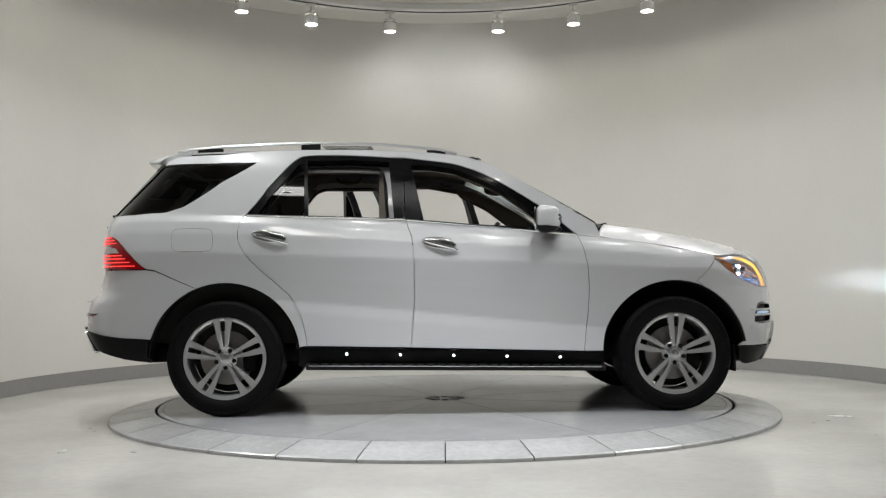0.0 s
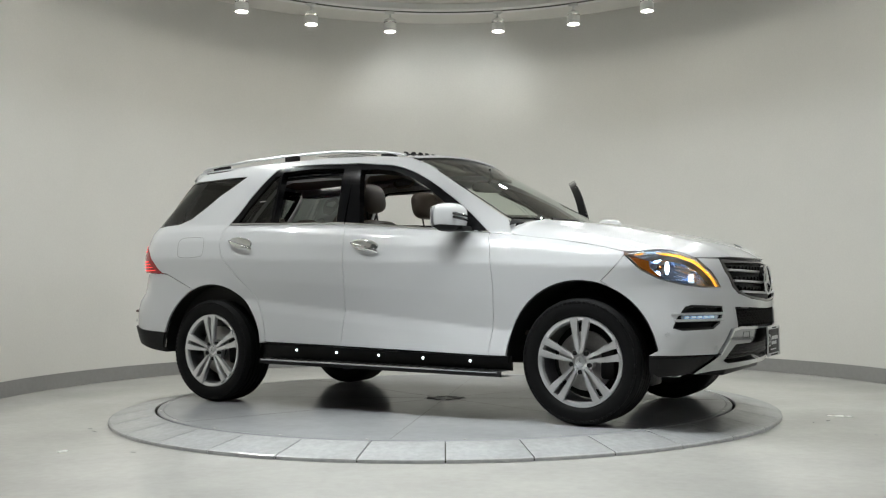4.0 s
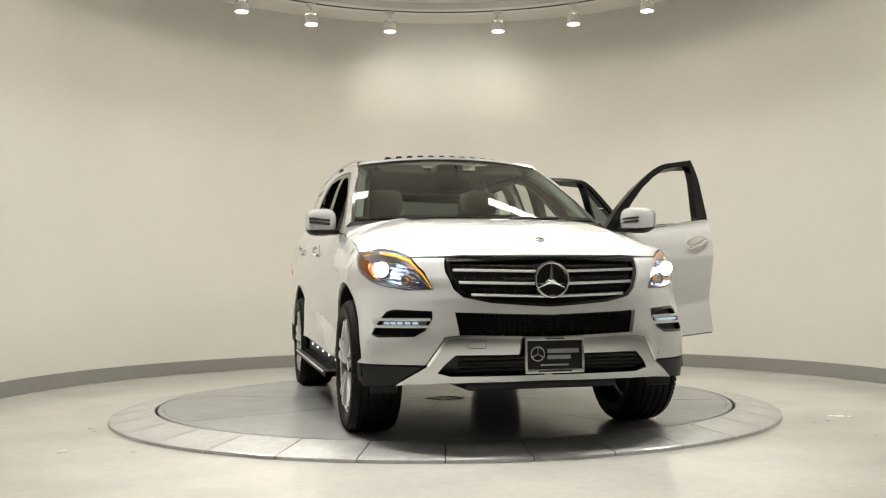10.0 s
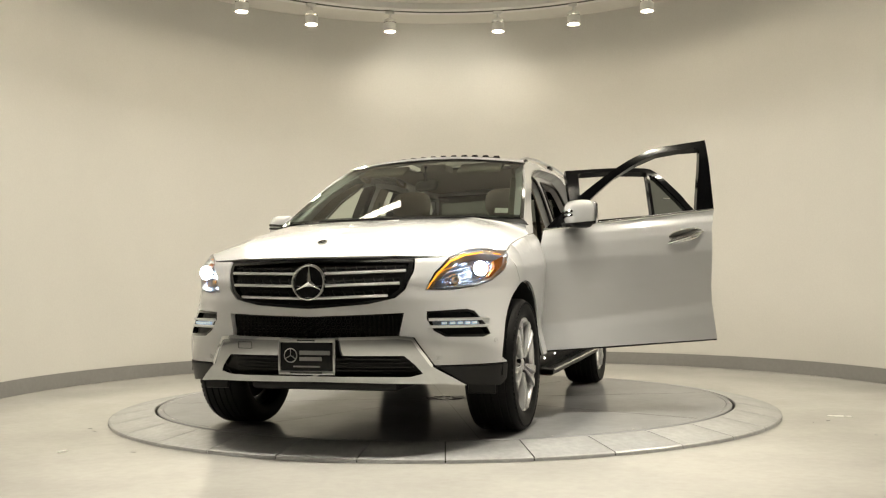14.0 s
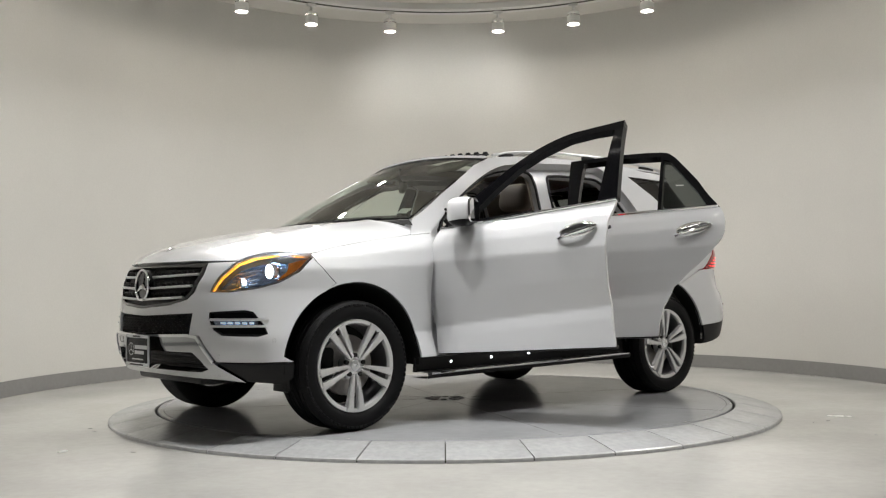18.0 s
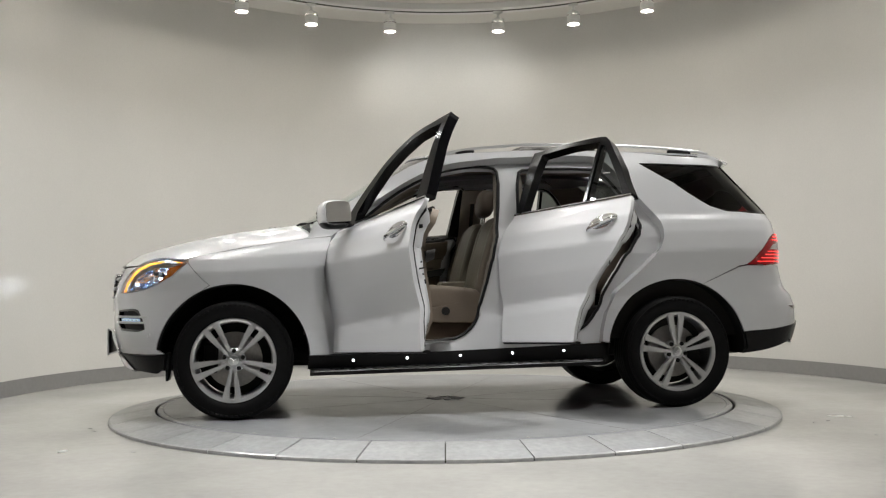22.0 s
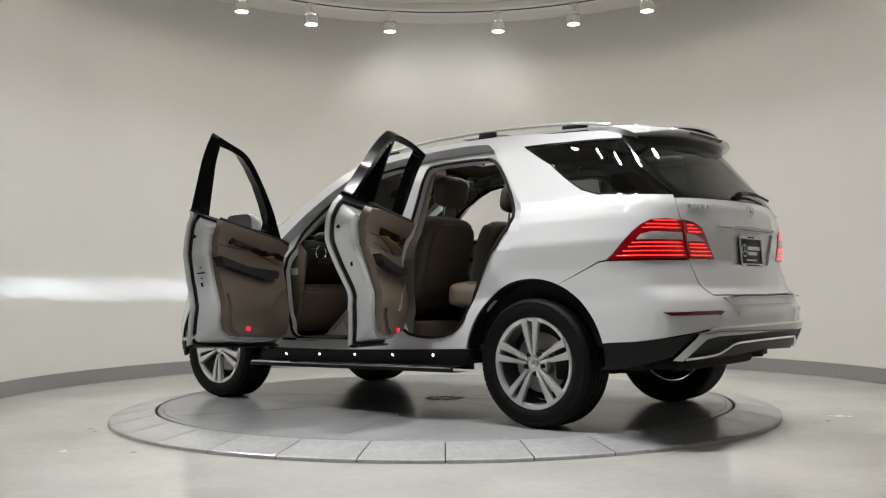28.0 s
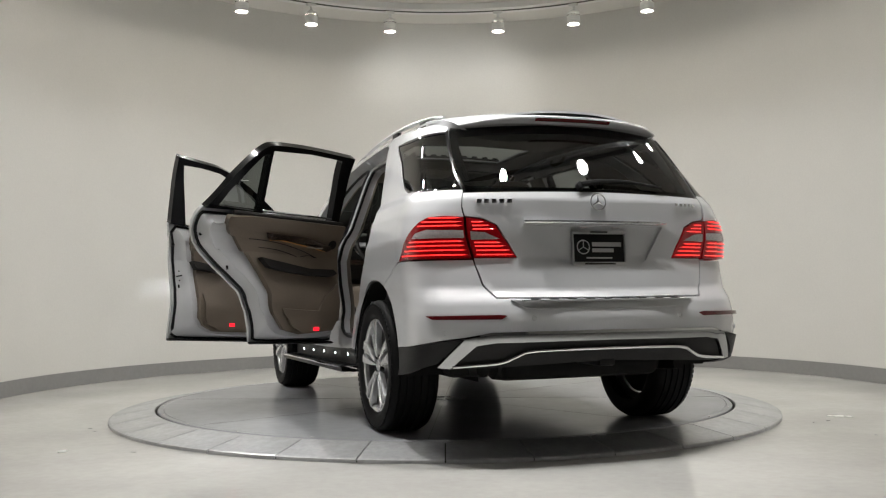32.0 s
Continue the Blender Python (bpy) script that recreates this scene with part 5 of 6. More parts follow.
def pull(root, org, side, s, z, tilt):
    """A chrome outer handle over its recess."""
    p, n = skin(s + 0.12, z, side, 0.0)
    m = Matrix.Translation(p - org) @ Matrix((Vector((1, 0, 0)), n.cross(Vector((1, 0, 0))), n)).transposed().to_4x4()
    up = 1 if (m.to_3x3() @ Vector((0, 1, 0))).z > 0 else -1
    m = m @ Matrix.Rotation(radians(tilt * up), 4, "Z")
    bm = bmesh.new()
    t = bmesh.new()
    bmesh.ops.create_uvsphere(t, u_segments=28, v_segments=12, radius=1)
    for v in t.verts:
        v.co = Vector((v.co.x * 0.115, v.co.y * 0.042, v.co.z * 0.012))
    join(bm, t, m @ Matrix.Translation((-0.005, 0.012 * up, -0.003)))
    cup = part("handle_recess", bm, CHROME, root, "chrome handle cup")
    bm = bmesh.new()
    pts = [m @ Vector((x, y * up, z)) for x, y, z in ((-0.115, 0.012, 0.004), (-0.09, 0.006, 0.02), (-0.04, -0.004, 0.03), (0.03, -0.012, 0.031), (0.085, -0.017, 0.022), (0.115, -0.02, 0.004))]
    tube(bm, spline(pts, 4), [0.01] * 5 + [0.013] * 11 + [0.011] * 5, 10, 0.95)
    part("door_handle", bm, CHROME, root, "chrome grip handle")


def mirror(root, org, side):
    """The door mirror: white cap, black foot, glass facing back."""
    c = Vector((0.608, side * 0.985, 1.25)) - org

    def blob(sx, sy, sz, power=3.4, cut=None):
        t = bmesh.new()
        bmesh.ops.create_uvsphere(t, u_segments=36, v_segments=20, radius=1)
        for v in t.verts:
            d = (abs(v.co.x) ** power + abs(v.co.y) ** power + abs(v.co.z) ** power) ** (1 / power)
            v.co = Vector((v.co.x / d * sx, v.co.y / d * sy, v.co.z / d * sz))
            if v.co.x < 0:
                v.co.x *= 0.55
            v.co.x -= 0.13 * v.co.y * side
        if cut is not None:
            bmesh.ops.bisect_plane(t, geom=t.verts[:] + t.edges[:] + t.faces[:], plane_co=(0, 0, cut[0]), plane_no=(0.08, 0, cut[1]), clear_inner=True)
        return t

    bm = join(bmesh.new(), blob(0.104, 0.1, 0.09, cut=(-0.046, 1)), Matrix.Translation(c))
    cap = part("mirror_cap", bm, PAINT, root, "white door mirror cap")
    bm = join(bmesh.new(), blob(0.101, 0.097, 0.087, cut=(-0.045, -1)), Matrix.Translation(c))
    part("mirror_base", bm, BLACK, cap)
    bm = bmesh.new()
    box(bm, 0.6 - org.x, 0.72 - org.x, min(side * 0.87, side * 1.0) - org.y, max(side * 0.87, side * 1.0) - org.y, 1.168, 1.198, 0.012)
    part("mirror_foot", bm, BLACK, cap)
    bm = bmesh.new()
    oval = []
    for k in range(32):
        a = 2 * math.pi * k / 32
        e = (abs(math.cos(a)) ** 5 + abs(math.sin(a)) ** 5) ** -0.2
        oval.append((0.089 * e * math.cos(a), 0.072 * e * math.sin(a)))
    face = Matrix(((0, 0, 1, 0), (1, 0, 0, 0), (0, 1, 0, 0), (0, 0, 0, 1)))
    prism(bm, oval, 0.012, m=Matrix.Translation(c + Vector((-0.066, 0, 0.006))) @ pose(0, 0, 0, 0, 0, 7.5 * side) @ face, bevel=0.002)
    part("mirror_glass", bm, MIRROR, cap, "mirror glass")
    for dz in (0.012, -0.012):
        bm = bmesh.new()
        pts = [c + Vector((0.107 - 0.13 * y - 0.5 * max(0, abs(y) - 0.03) ** 1.0 * 0.45, y * side, dz + 0.1 * y)) for y in (-0.05, -0.02, 0.015, 0.05, 0.078)]
        tube(bm, pts, 0.0085, 6)
        part("mirror_indicator", bm, BLACK_GLOSS, cap, "dark indicator slot")


def front_door(car, side, angle):
    outline = F_SHUT + B_SHUT
    frame_loop = [(-0.29, 1.262)] + F_FRAME
    hole = [(-0.17, 1.252), (-0.255, 1.645), (-0.12, 1.638), (0.03, 1.615), (0.18, 1.556), (0.33, 1.475), (0.48, 1.366), (0.6, 1.26), (0.6, 1.204)]
    if angle:  # the open door's frame springs up a little at its top
        frame_loop, hole = ([(s, z + 0.07 * max(0.0, z - 1.26)) for s, z in l] for l in (frame_loop, hole))
    state = "open white front door with tan leather trim" if angle else "closed white front door, window down"
    root, org = door(car, "front_door", outline, frame_loop, [hole], (0.87, 0.9), side, (-2.77, 3.45, -67.63, -0.0457, 0.003, 0.0153) if angle else None, state)
    bar(root, org, side, "belt_strip", CHROME, [(-0.285 + 1.12 * k / 12, 1.262 - 0.106 * k / 12) for k in range(13)], 0.0, 0.0085, label="chrome window strip")
    bar(root, org, side, "window_sill", DASH, [(-0.14 + 0.93 * k / 12, 1.25 - 0.09 * k / 12) for k in range(13)], -0.08, 0.014, label="dark inner window sill")
    pull(root, org, side, -0.19, 1.09, -9)
    mirror(root, org, side)
    body_trim = [(-0.16, 1.246), (0.4, 1.194), (0.77, 1.158), (0.79, 1.0), (0.8, 0.8), (0.79, 0.62), (0.74, 0.5), (0.62, 0.475), (0.03, 0.49), (-0.05, 0.53), (-0.085, 0.6), (-0.1, 0.8), (-0.115, 1.05)]
    trim(root, org, side, body_trim, LEATHER, -0.112, -0.045, label="tan leather door trim")
    trim(root, org, side, [(-0.07, 0.72), (0.12, 0.71), (0.2, 0.64), (0.5, 0.62), (0.76, 0.78), (0.76, 0.62), (0.7, 0.51), (0.6, 0.495), (0.06, 0.505), (-0.03, 0.55)], LEATHER, -0.13, -0.02, "map_pocket")
    trim(root, org, side, [(-0.15, 0.96), (-0.12, 0.905), (0.2, 0.855), (0.45, 0.828), (0.58, 0.838), (0.62, 0.87), (0.6, 0.895), (0.45, 0.898), (0.2, 0.905)], DASH, -0.162, -0.06, "armrest", "dark armrest")
    trim(root, org, side, [(0.0, 1.2), (0.36, 1.172), (0.73, 1.1), (0.73, 1.045), (0.68, 1.04), (0.36, 1.1), (0.0, 1.16)], WOOD, -0.134, -0.02, "wood_inlay", "dark walnut inlay")
    bar(root, org, side, "ambient_light", AMBIENT, [(0.02 + 0.68 * k / 8, 1.16 - 0.118 * (k / 8) ** 1.3) for k in range(9)], -0.13, 0.0035, label="thin amber glow strip")
    bar(root, org, side, "inner_handle", CHROME, [(0.3 + 0.16 * k / 5, 1.135 - 0.02 * k / 5) for k in range(6)], -0.15, 0.011, label="chrome inner handle")
    bar(root, org, side, "seam", DASH, [(-0.12 + 0.8 * k / 10, 1.1 - 0.1 * (k / 10) ** 2) for k in range(11)], -0.1125, 0.0025)
    furnish(root, org, side, 0.165, 0.54, -0.2, angle)


def rear_door(car, side, angle):
    outline = R_SHUT + B_SHUT
    frame_loop = R_FRAME + [(-0.3, 1.262)]
    main = [(-0.93, 1.285), (-0.945, 1.672), (-0.66, 1.68), (-0.4, 1.665), (-0.365, 1.268)]
    fixed = [(-1.27, 1.31), (-1.2, 1.4), (-1.07, 1.56), (-1.005, 1.64), (-0.965, 1.65), (-0.955, 1.29)]
    state = "open white rear door with tan leather trim" if angle else "closed white rear door, window down"
    root, org = door(car, "rear_door", outline, frame_loop, [main, fixed], (-0.26, 0.92), side, (1.2, 0.03, -62.7, -0.0199, 0.0002, 0.0231) if angle else None, state)
    panel("fixed_glass", [fixed], TINT, root, side, off=-0.012, thick=0.004, gap=-0.004, origin=org, label="dark privacy glass")
    bar(root, org, side, "belt_strip", CHROME, [(-1.355 + 1.06 * k / 12, 1.3 - 0.036 * k / 12) for k in range(13)], 0.0, 0.0085, label="chrome window strip")
    bar(root, org, side, "label_tag", PAPER, [(-1.1, 1.46), (-1.05, 1.462)], -0.008, 0.008, 4, 0.4)
    bar(root, org, side, "window_sill", DASH, [(-1.19 + 0.86 * k / 12, 1.296 - 0.032 * k / 12) for k in range(13)], -0.08, 0.014, label="dark inner window sill")
    pull(root, org, side, -1.29, 1.142, -9)
    body_trim = [(-1.23, 1.29), (-0.75, 1.274), (-0.32, 1.258), (-0.32, 1.0), (-0.325, 0.64), (-0.37, 0.53), (-0.65, 0.51), (-0.77, 0.54), (-0.84, 0.63), (-0.9, 0.76), (-0.98, 0.9), (-1.1, 1.07), (-1.2, 1.2)]
    trim(root, org, side, body_trim, LEATHER, -0.112, -0.045, label="tan leather door trim")
    trim(root, org, side, [(-0.8, 0.7), (-0.5, 0.68), (-0.34, 0.8), (-0.33, 0.62), (-0.38, 0.535), (-0.63, 0.525), (-0.72, 0.57)], LEATHER, -0.127, -0.02, "map_pocket")
    trim(root, org, side, [(-0.98, 0.965), (-0.92, 0.905), (-0.6, 0.848), (-0.42, 0.85), (-0.37, 0.875), (-0.4, 0.9), (-0.6, 0.902)], DASH, -0.162, -0.06, "armrest", "dark armrest")
    trim(root, org, side, [(-0.93, 1.205), (-0.6, 1.188), (-0.41, 1.15), (-0.405, 1.085), (-0.44, 1.075), (-0.6, 1.105), (-0.9, 1.148)], WOOD, -0.134, -0.02, "wood_inlay", "dark walnut inlay")
    bar(root, org, side, "ambient_light", AMBIENT, [(-0.9 + 0.45 * k / 6, 1.148 - 0.07 * k / 6) for k in range(7)], -0.13, 0.0035, label="thin amber glow strip")
    bar(root, org, side, "inner_handle", CHROME, [(-0.62 + 0.13 * k / 4, 1.145 - 0.015 * k / 4) for k in range(5)], -0.15, 0.01, label="chrome inner handle")
    for j in range(2):
        bar(root, org, side, "seam", DASH, [(-1.05 + 0.08 * j + (0.55 - 0.1 * j) * k / 10, 1.13 - 0.05 * j - 0.1 * (k / 10) ** 2) for k in range(11)], -0.1125, 0.0025)
    p, n = skin(-0.38, 1.15, side, -0.113 - DEEP)
    bm = bmesh.new()
    lathe(bm, [(0.0, 0.003), (0.03, 0.003), (0.034, 0.0)], 20, m=Matrix.Translation(p) @ (-n).to_track_quat("Z", "Y").to_matrix().to_4x4())
    part("speaker", bm, DASH, root, origin=org)
    furnish(root, org, side, -0.52, 0.545, -0.91, angle)


def furnish(root, org, side, s_lamp, z_lamp, s_latch, lit):
    """The red courtesy lamp, the latch and plugs of an inner door."""
    p, n = skin(s_lamp, z_lamp, side, -0.132 - DEEP)
    bm = bmesh.new()
    box(bm, p.x - 0.022, p.x + 0.022, p.y - 0.004, p.y + 0.004, p.z - 0.012, p.z + 0.012, 0.003)
    part("courtesy_lamp", bm, COURTESY if lit else RED_LENS, root, "glowing red courtesy lamp" if lit else "dark red courtesy lamp", origin=org)
    front = s_latch > -0.5
    lock = [((-0.196, 0.87), (0.05, 0.009, 0.005)), ((-0.196, 0.905), (0.01, 0.01, 0.003)), ((-0.196, 0.835), (0.01, 0.01, 0.003)), ((-0.205, 0.79), (0.013, 0.026, 0.003))] if front else [((-1.2, 0.985), (0.05, 0.009, 0.005)), ((-1.2, 1.02), (0.01, 0.01, 0.003)), ((-1.165, 0.955), (0.01, 0.01, 0.003)), ((-1.15, 0.91), (0.013, 0.026, 0.003))]
    for k, ((s, z), (a, b, c)) in enumerate(lock):
        p, n = skin(s, z, side, -0.088)
        inward = Vector((0.45, 0, 0)) - n * 0.9
        m = Matrix.Translation(p) @ inward.to_track_quat("X", "Z").to_matrix().to_4x4()
        part("latch" if k == 0 else "plug" if k < 3 else "plate_tag", box(bmesh.new(), -a / 2, a / 2, -c, c, -b / 2, b / 2, 0.002, m=m), BLACK, root, origin=org)
    p, n = skin(-0.235 if front else -1.345, 1.13, side, -0.06)
    bm = bmesh.new()
    lathe(bm, [(0.0, 0.012), (0.01, 0.01), (0.013, -0.01)], 12, m=Matrix.Translation(p) @ Vector((-0.6, -n.y, 0)).to_track_quat("Z", "Y").to_matrix().to_4x4())
    part("plug", bm, BLACK, root, origin=org)


def cushion(bm, size, power=3.5, m=None, taper=0.0, bow=0.0):
    """A padded block of leather."""
    t = bmesh.new()
    bmesh.ops.create_uvsphere(t, u_segments=36, v_segments=22, radius=1)
    for v in t.verts:
        d = (abs(v.co.x) ** power + abs(v.co.y) ** power + abs(v.co.z) ** power) ** (1 / power)
        c = v.co / d
        v.co = Vector((c.x * size[0] * (1 - taper * c.z), c.y * size[1] * (1 - taper * c.z), c.z * size[2]))
        v.co.x += bow * (c.y * c.y)
    return join(bm, t, m)


def seat(car, y):
    """A front seat: cushion, side bolsters, backrest, headrest on two posts."""
    bm = cushion(bmesh.new(), (0.27, 0.2, 0.085), m=Matrix.Translation((0.13, y, 0.74)) @ pose(0, 0, 0, 0, -6, 0))
    root = part("front_seat", bm, LEATHER, car, "tan leather front seat with headrest")
    for j in (1, -1):
        part("bolster", cushion(bmesh.new(), (0.25, 0.05, 0.085), m=Matrix.Translation((0.1, y + j * 0.22, 0.755)) @ pose(0, 0, 0, 0, -5, 0)), LEATHER, root)
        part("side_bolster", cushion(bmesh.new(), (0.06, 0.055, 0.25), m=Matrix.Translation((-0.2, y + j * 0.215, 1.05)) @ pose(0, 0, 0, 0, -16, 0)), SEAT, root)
        bm = bmesh.new()
        tube(bm, [(-0.325, y + j * 0.06, 1.3), (-0.345, y + j * 0.06, 1.42)], 0.007)
        part("headrest_post", bm, CHROME, root)
        bm = bmesh.new()
        prism(bm, [(-0.2, 0.58), (0.36, 0.6), (0.38, 0.66), (0.2, 0.7), (0.05, 0.735), (-0.2, 0.72)], 0.03, m=Matrix.Translation((0, y + j * 0.262 + 0.015, 0)) @ pose(0, 0, 0, 90, 0, 0), bevel=0.008)
        part("seat_valance", bm, LEATHER, root, "tan side cover")
        bm = bmesh.new()
        lathe(bm, [(0.0, 0.02), (0.026, 0.018), (0.03, 0.0)], 20, "y", m=Matrix.Translation((0.13, y + j * 0.275, 0.672)) @ (pose(0, 0, 0) if j > 0 else pose(0, 0, 0, 0, 0, 180)))
        part("seat_knob", bm, DASH, root)
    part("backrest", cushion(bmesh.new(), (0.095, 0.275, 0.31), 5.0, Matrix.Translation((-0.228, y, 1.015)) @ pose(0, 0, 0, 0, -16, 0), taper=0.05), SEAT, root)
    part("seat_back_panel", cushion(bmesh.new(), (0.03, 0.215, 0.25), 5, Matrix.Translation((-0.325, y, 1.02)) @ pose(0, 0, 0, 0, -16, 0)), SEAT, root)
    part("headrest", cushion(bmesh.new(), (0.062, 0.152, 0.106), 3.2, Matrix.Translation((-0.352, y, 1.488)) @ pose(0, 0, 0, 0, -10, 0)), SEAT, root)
    bm = bmesh.new()
    box(bm, -0.25, 0.36, y - 0.22, y + 0.22, 0.45, 0.6, 0.03)
    part("seat_rail_cover", bm, LEATHER, root)
    root.location = (-0.06, 0, -0.015)


def rear_bench(car):
    bm = cushion(bmesh.new(), (0.26, 0.66, 0.095), 5, Matrix.Translation((-0.88, 0, 0.73)) @ pose(0, 0, 0, 0, -5, 0))
    root = part("rear_bench", bm, LEATHER, car, "tan leather rear bench with three headrests")
    for y, w in ((0.42, 0.24), (0.0, 0.19), (-0.42, 0.24)):
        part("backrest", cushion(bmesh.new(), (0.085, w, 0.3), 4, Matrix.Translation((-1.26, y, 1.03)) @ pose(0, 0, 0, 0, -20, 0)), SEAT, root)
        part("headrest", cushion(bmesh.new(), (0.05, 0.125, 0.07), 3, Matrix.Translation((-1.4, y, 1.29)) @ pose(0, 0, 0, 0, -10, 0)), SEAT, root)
        for j in (1, -1):
            bm = bmesh.new()
            tube(bm, [(-1.365, y + j * 0.05, 1.18), (-1.4, y + j * 0.05, 1.28)], 0.006)
            part("headrest_post", bm, CHROME, root)
    part("bench_base", box(bmesh.new(), -1.15, -0.8, -0.64, 0.64, 0.45, 0.66, 0.04), DASH, root)
    root.location = (0.1, 0, 0.02)
    part("bench_back_shell", box(bmesh.new(), -0.03, 0.03, -0.66, 0.66, -0.3, 0.3, 0.02, m=Matrix.Translation((-1.36, 0, 1.0)) @ pose(0, 0, 0, 0, -20, 0)), DASH, root)


def dashboard(car):
    bm = bmesh.new()
    prof = [(1.02, 1.19), (0.8, 1.185), (0.68, 1.165), (0.61, 1.12), (0.6, 1.05), (0.64, 0.98), (0.7, 0.9), (0.8, 0.86), (1.02, 0.86)]
    prism(bm, prof, 1.52, m=Matrix.Translation((0, 0.76, 0)) @ pose(0, 0, 0, 90, 0, 0), bevel=0.012)
    root = part("dashboard", bm, DASH, car, "dark dashboard with walnut strip and round vents")
    bm = bmesh.new()
    prism(bm, [(1.02, 0.855), (0.72, 0.855), (0.66, 0.8), (0.72, 0.62), (0.82, 0.5), (1.02, 0.5)], 1.5, m=Matrix.Translation((0, 0.75, 0)) @ pose(0, 0, 0, 90, 0, 0), bevel=0.015)
    part("knee_panel", bm, LEATHER, root, "tan lower dashboard")
    for j in (1, -1):
        bm = bmesh.new()
        prism(bm, [(1.0, 1.17), (0.72, 1.16), (0.64, 1.08), (0.66, 0.9), (0.72, 0.62), (0.82, 0.5), (1.0, 0.5)], 0.02, m=Matrix.Translation((0, 0.775 if j > 0 else -0.757, 0)) @ pose(0, 0, 0, 90, 0, 0), bevel=0.006)
        part("end_cover", bm, LEATHER, root, "tan end cover")
        bm = bmesh.new()
        lathe(bm, [(0.045, 0.0), (0.05, 0.006), (0.054, 0.0), (0.05, -0.01)], 24, m=Matrix.Translation((0.6, j * 0.66, 1.08)) @ pose(0, 0, 0, 0, -90, 0), close=True)
        part("vent_ring", bm, CHROME, root)
    bm = bmesh.new()
    box(bm, 0.76, 0.764, 0.7765, 0.779, 0.9, 0.97, 0.001)
    box(bm, 0.72, 0.8, 0.7765, 0.7785, 0.92, 0.97, 0.001)
    part("sticker", bm, PAPER, root, "white and yellow sticker")
    part("walnut_strip", box(bmesh.new(), 0.585, 0.6, -0.7, 0.7, 1.0, 1.045, 0.006), WOOD, root)
    bm = bmesh.new()
    cushion(bm, (0.17, 0.2, 0.055), 3, Matrix.Translation((0.68, 0.37, 1.2)))
    part("instrument_hood", bm, DASH, root)
    for j in (0.28, 0.46):
        bm = bmesh.new()
        lathe(bm, [(0.058, 0.0), (0.064, 0.012), (0.07, 0.0), (0.064, -0.02)], 28, m=Matrix.Translation((0.575, j, 1.14)) @ pose(0, 0, 0, 0, -75, 0), close=True)
        part("gauge_ring", bm, CHROME, root)
    part("screen", box(bmesh.new(), 0.585, 0.605, -0.13, 0.13, 1.05, 1.16, 0.008), BLACK_GLOSS, root, "dark centre screen")
    part("console_face", box(bmesh.new(), 0.55, 0.7, -0.15, 0.15, 0.72, 1.03, 0.03), DASH, root)
    bm = bmesh.new()
    for r in range(3):
        for k in range(6):
            box(bm, 0.542, 0.552, -0.11 + 0.04 * k, -0.08 + 0.04 * k, 0.8 + 0.05 * r, 0.825 + 0.05 * r, 0.003)
    tagged(part("switch_row", bm, SATIN, root), kind="stuff")
    console = part("centre_console", box(bmesh.new(), -0.28, 0.62, -0.15, 0.15, 0.46, 0.78, 0.04), DASH, car, "dark centre console with armrest")
    part("console_lid", box(bmesh.new(), -0.28, 0.02, -0.13, 0.13, 0.78, 0.86, 0.03), LEATHER, console)
    part("console_inlay", box(bmesh.new(), 0.04, 0.55, -0.12, 0.12, 0.778, 0.79, 0.004), WOOD, console)
    for j in (1, -1):
        bm = bmesh.new()
        tube(bm, [(0.1 + 0.45 * k / 6, j * 0.15, 0.77 + 0.08 * (k / 6) ** 2) for k in range(7)], 0.01)
        part("console_rail", bm, SATIN, console)
    # steering wheel
    m = Matrix.Translation((0.34, 0.38, 1.15)) @ pose(0, 0, 0, 0, -63, 0)
    bm = bmesh.new()
    lathe(bm, [(0.185 + 0.016 * math.cos(a), 0.016 * math.sin(a)) for a in np.linspace(0, 2 * math.pi, 11)[:-1]], 44, m=m, close=True)
    wheel_ob = part("steering_wheel", bm, DASH, car, "dark leather steering wheel")
    bm = cushion(bmesh.new(), (0.07, 0.09, 0.035), 3, m)
    part("airbag_cover", bm, DASH, wheel_ob)
    for a in (0, 90, 180):
        bm = bmesh.new()
        box(bm, 0.06, 0.178, -0.018, 0.018, -0.014, 0.006, 0.005, m=m @ pose(0, 0, 0, 0, 0, a - 270 + 180))
        part("wheel_spoke", bm, SATIN if a != 90 else DASH, wheel_ob)
    bm = bmesh.new()
    tube(bm, [(0.37, 0.38, 1.13), (0.65, 0.38, 0.98)], 0.04, 12)
    part("steering_column", bm, DASH, wheel_ob)
    for j in (1, -1):
        bm = bmesh.new()
        tube(bm, [(0.42, 0.38 + j * 0.04, 1.12), (0.4, 0.38 + j * 0.16, 1.14)], 0.008)
        part("stalk", bm, DASH, wheel_ob)


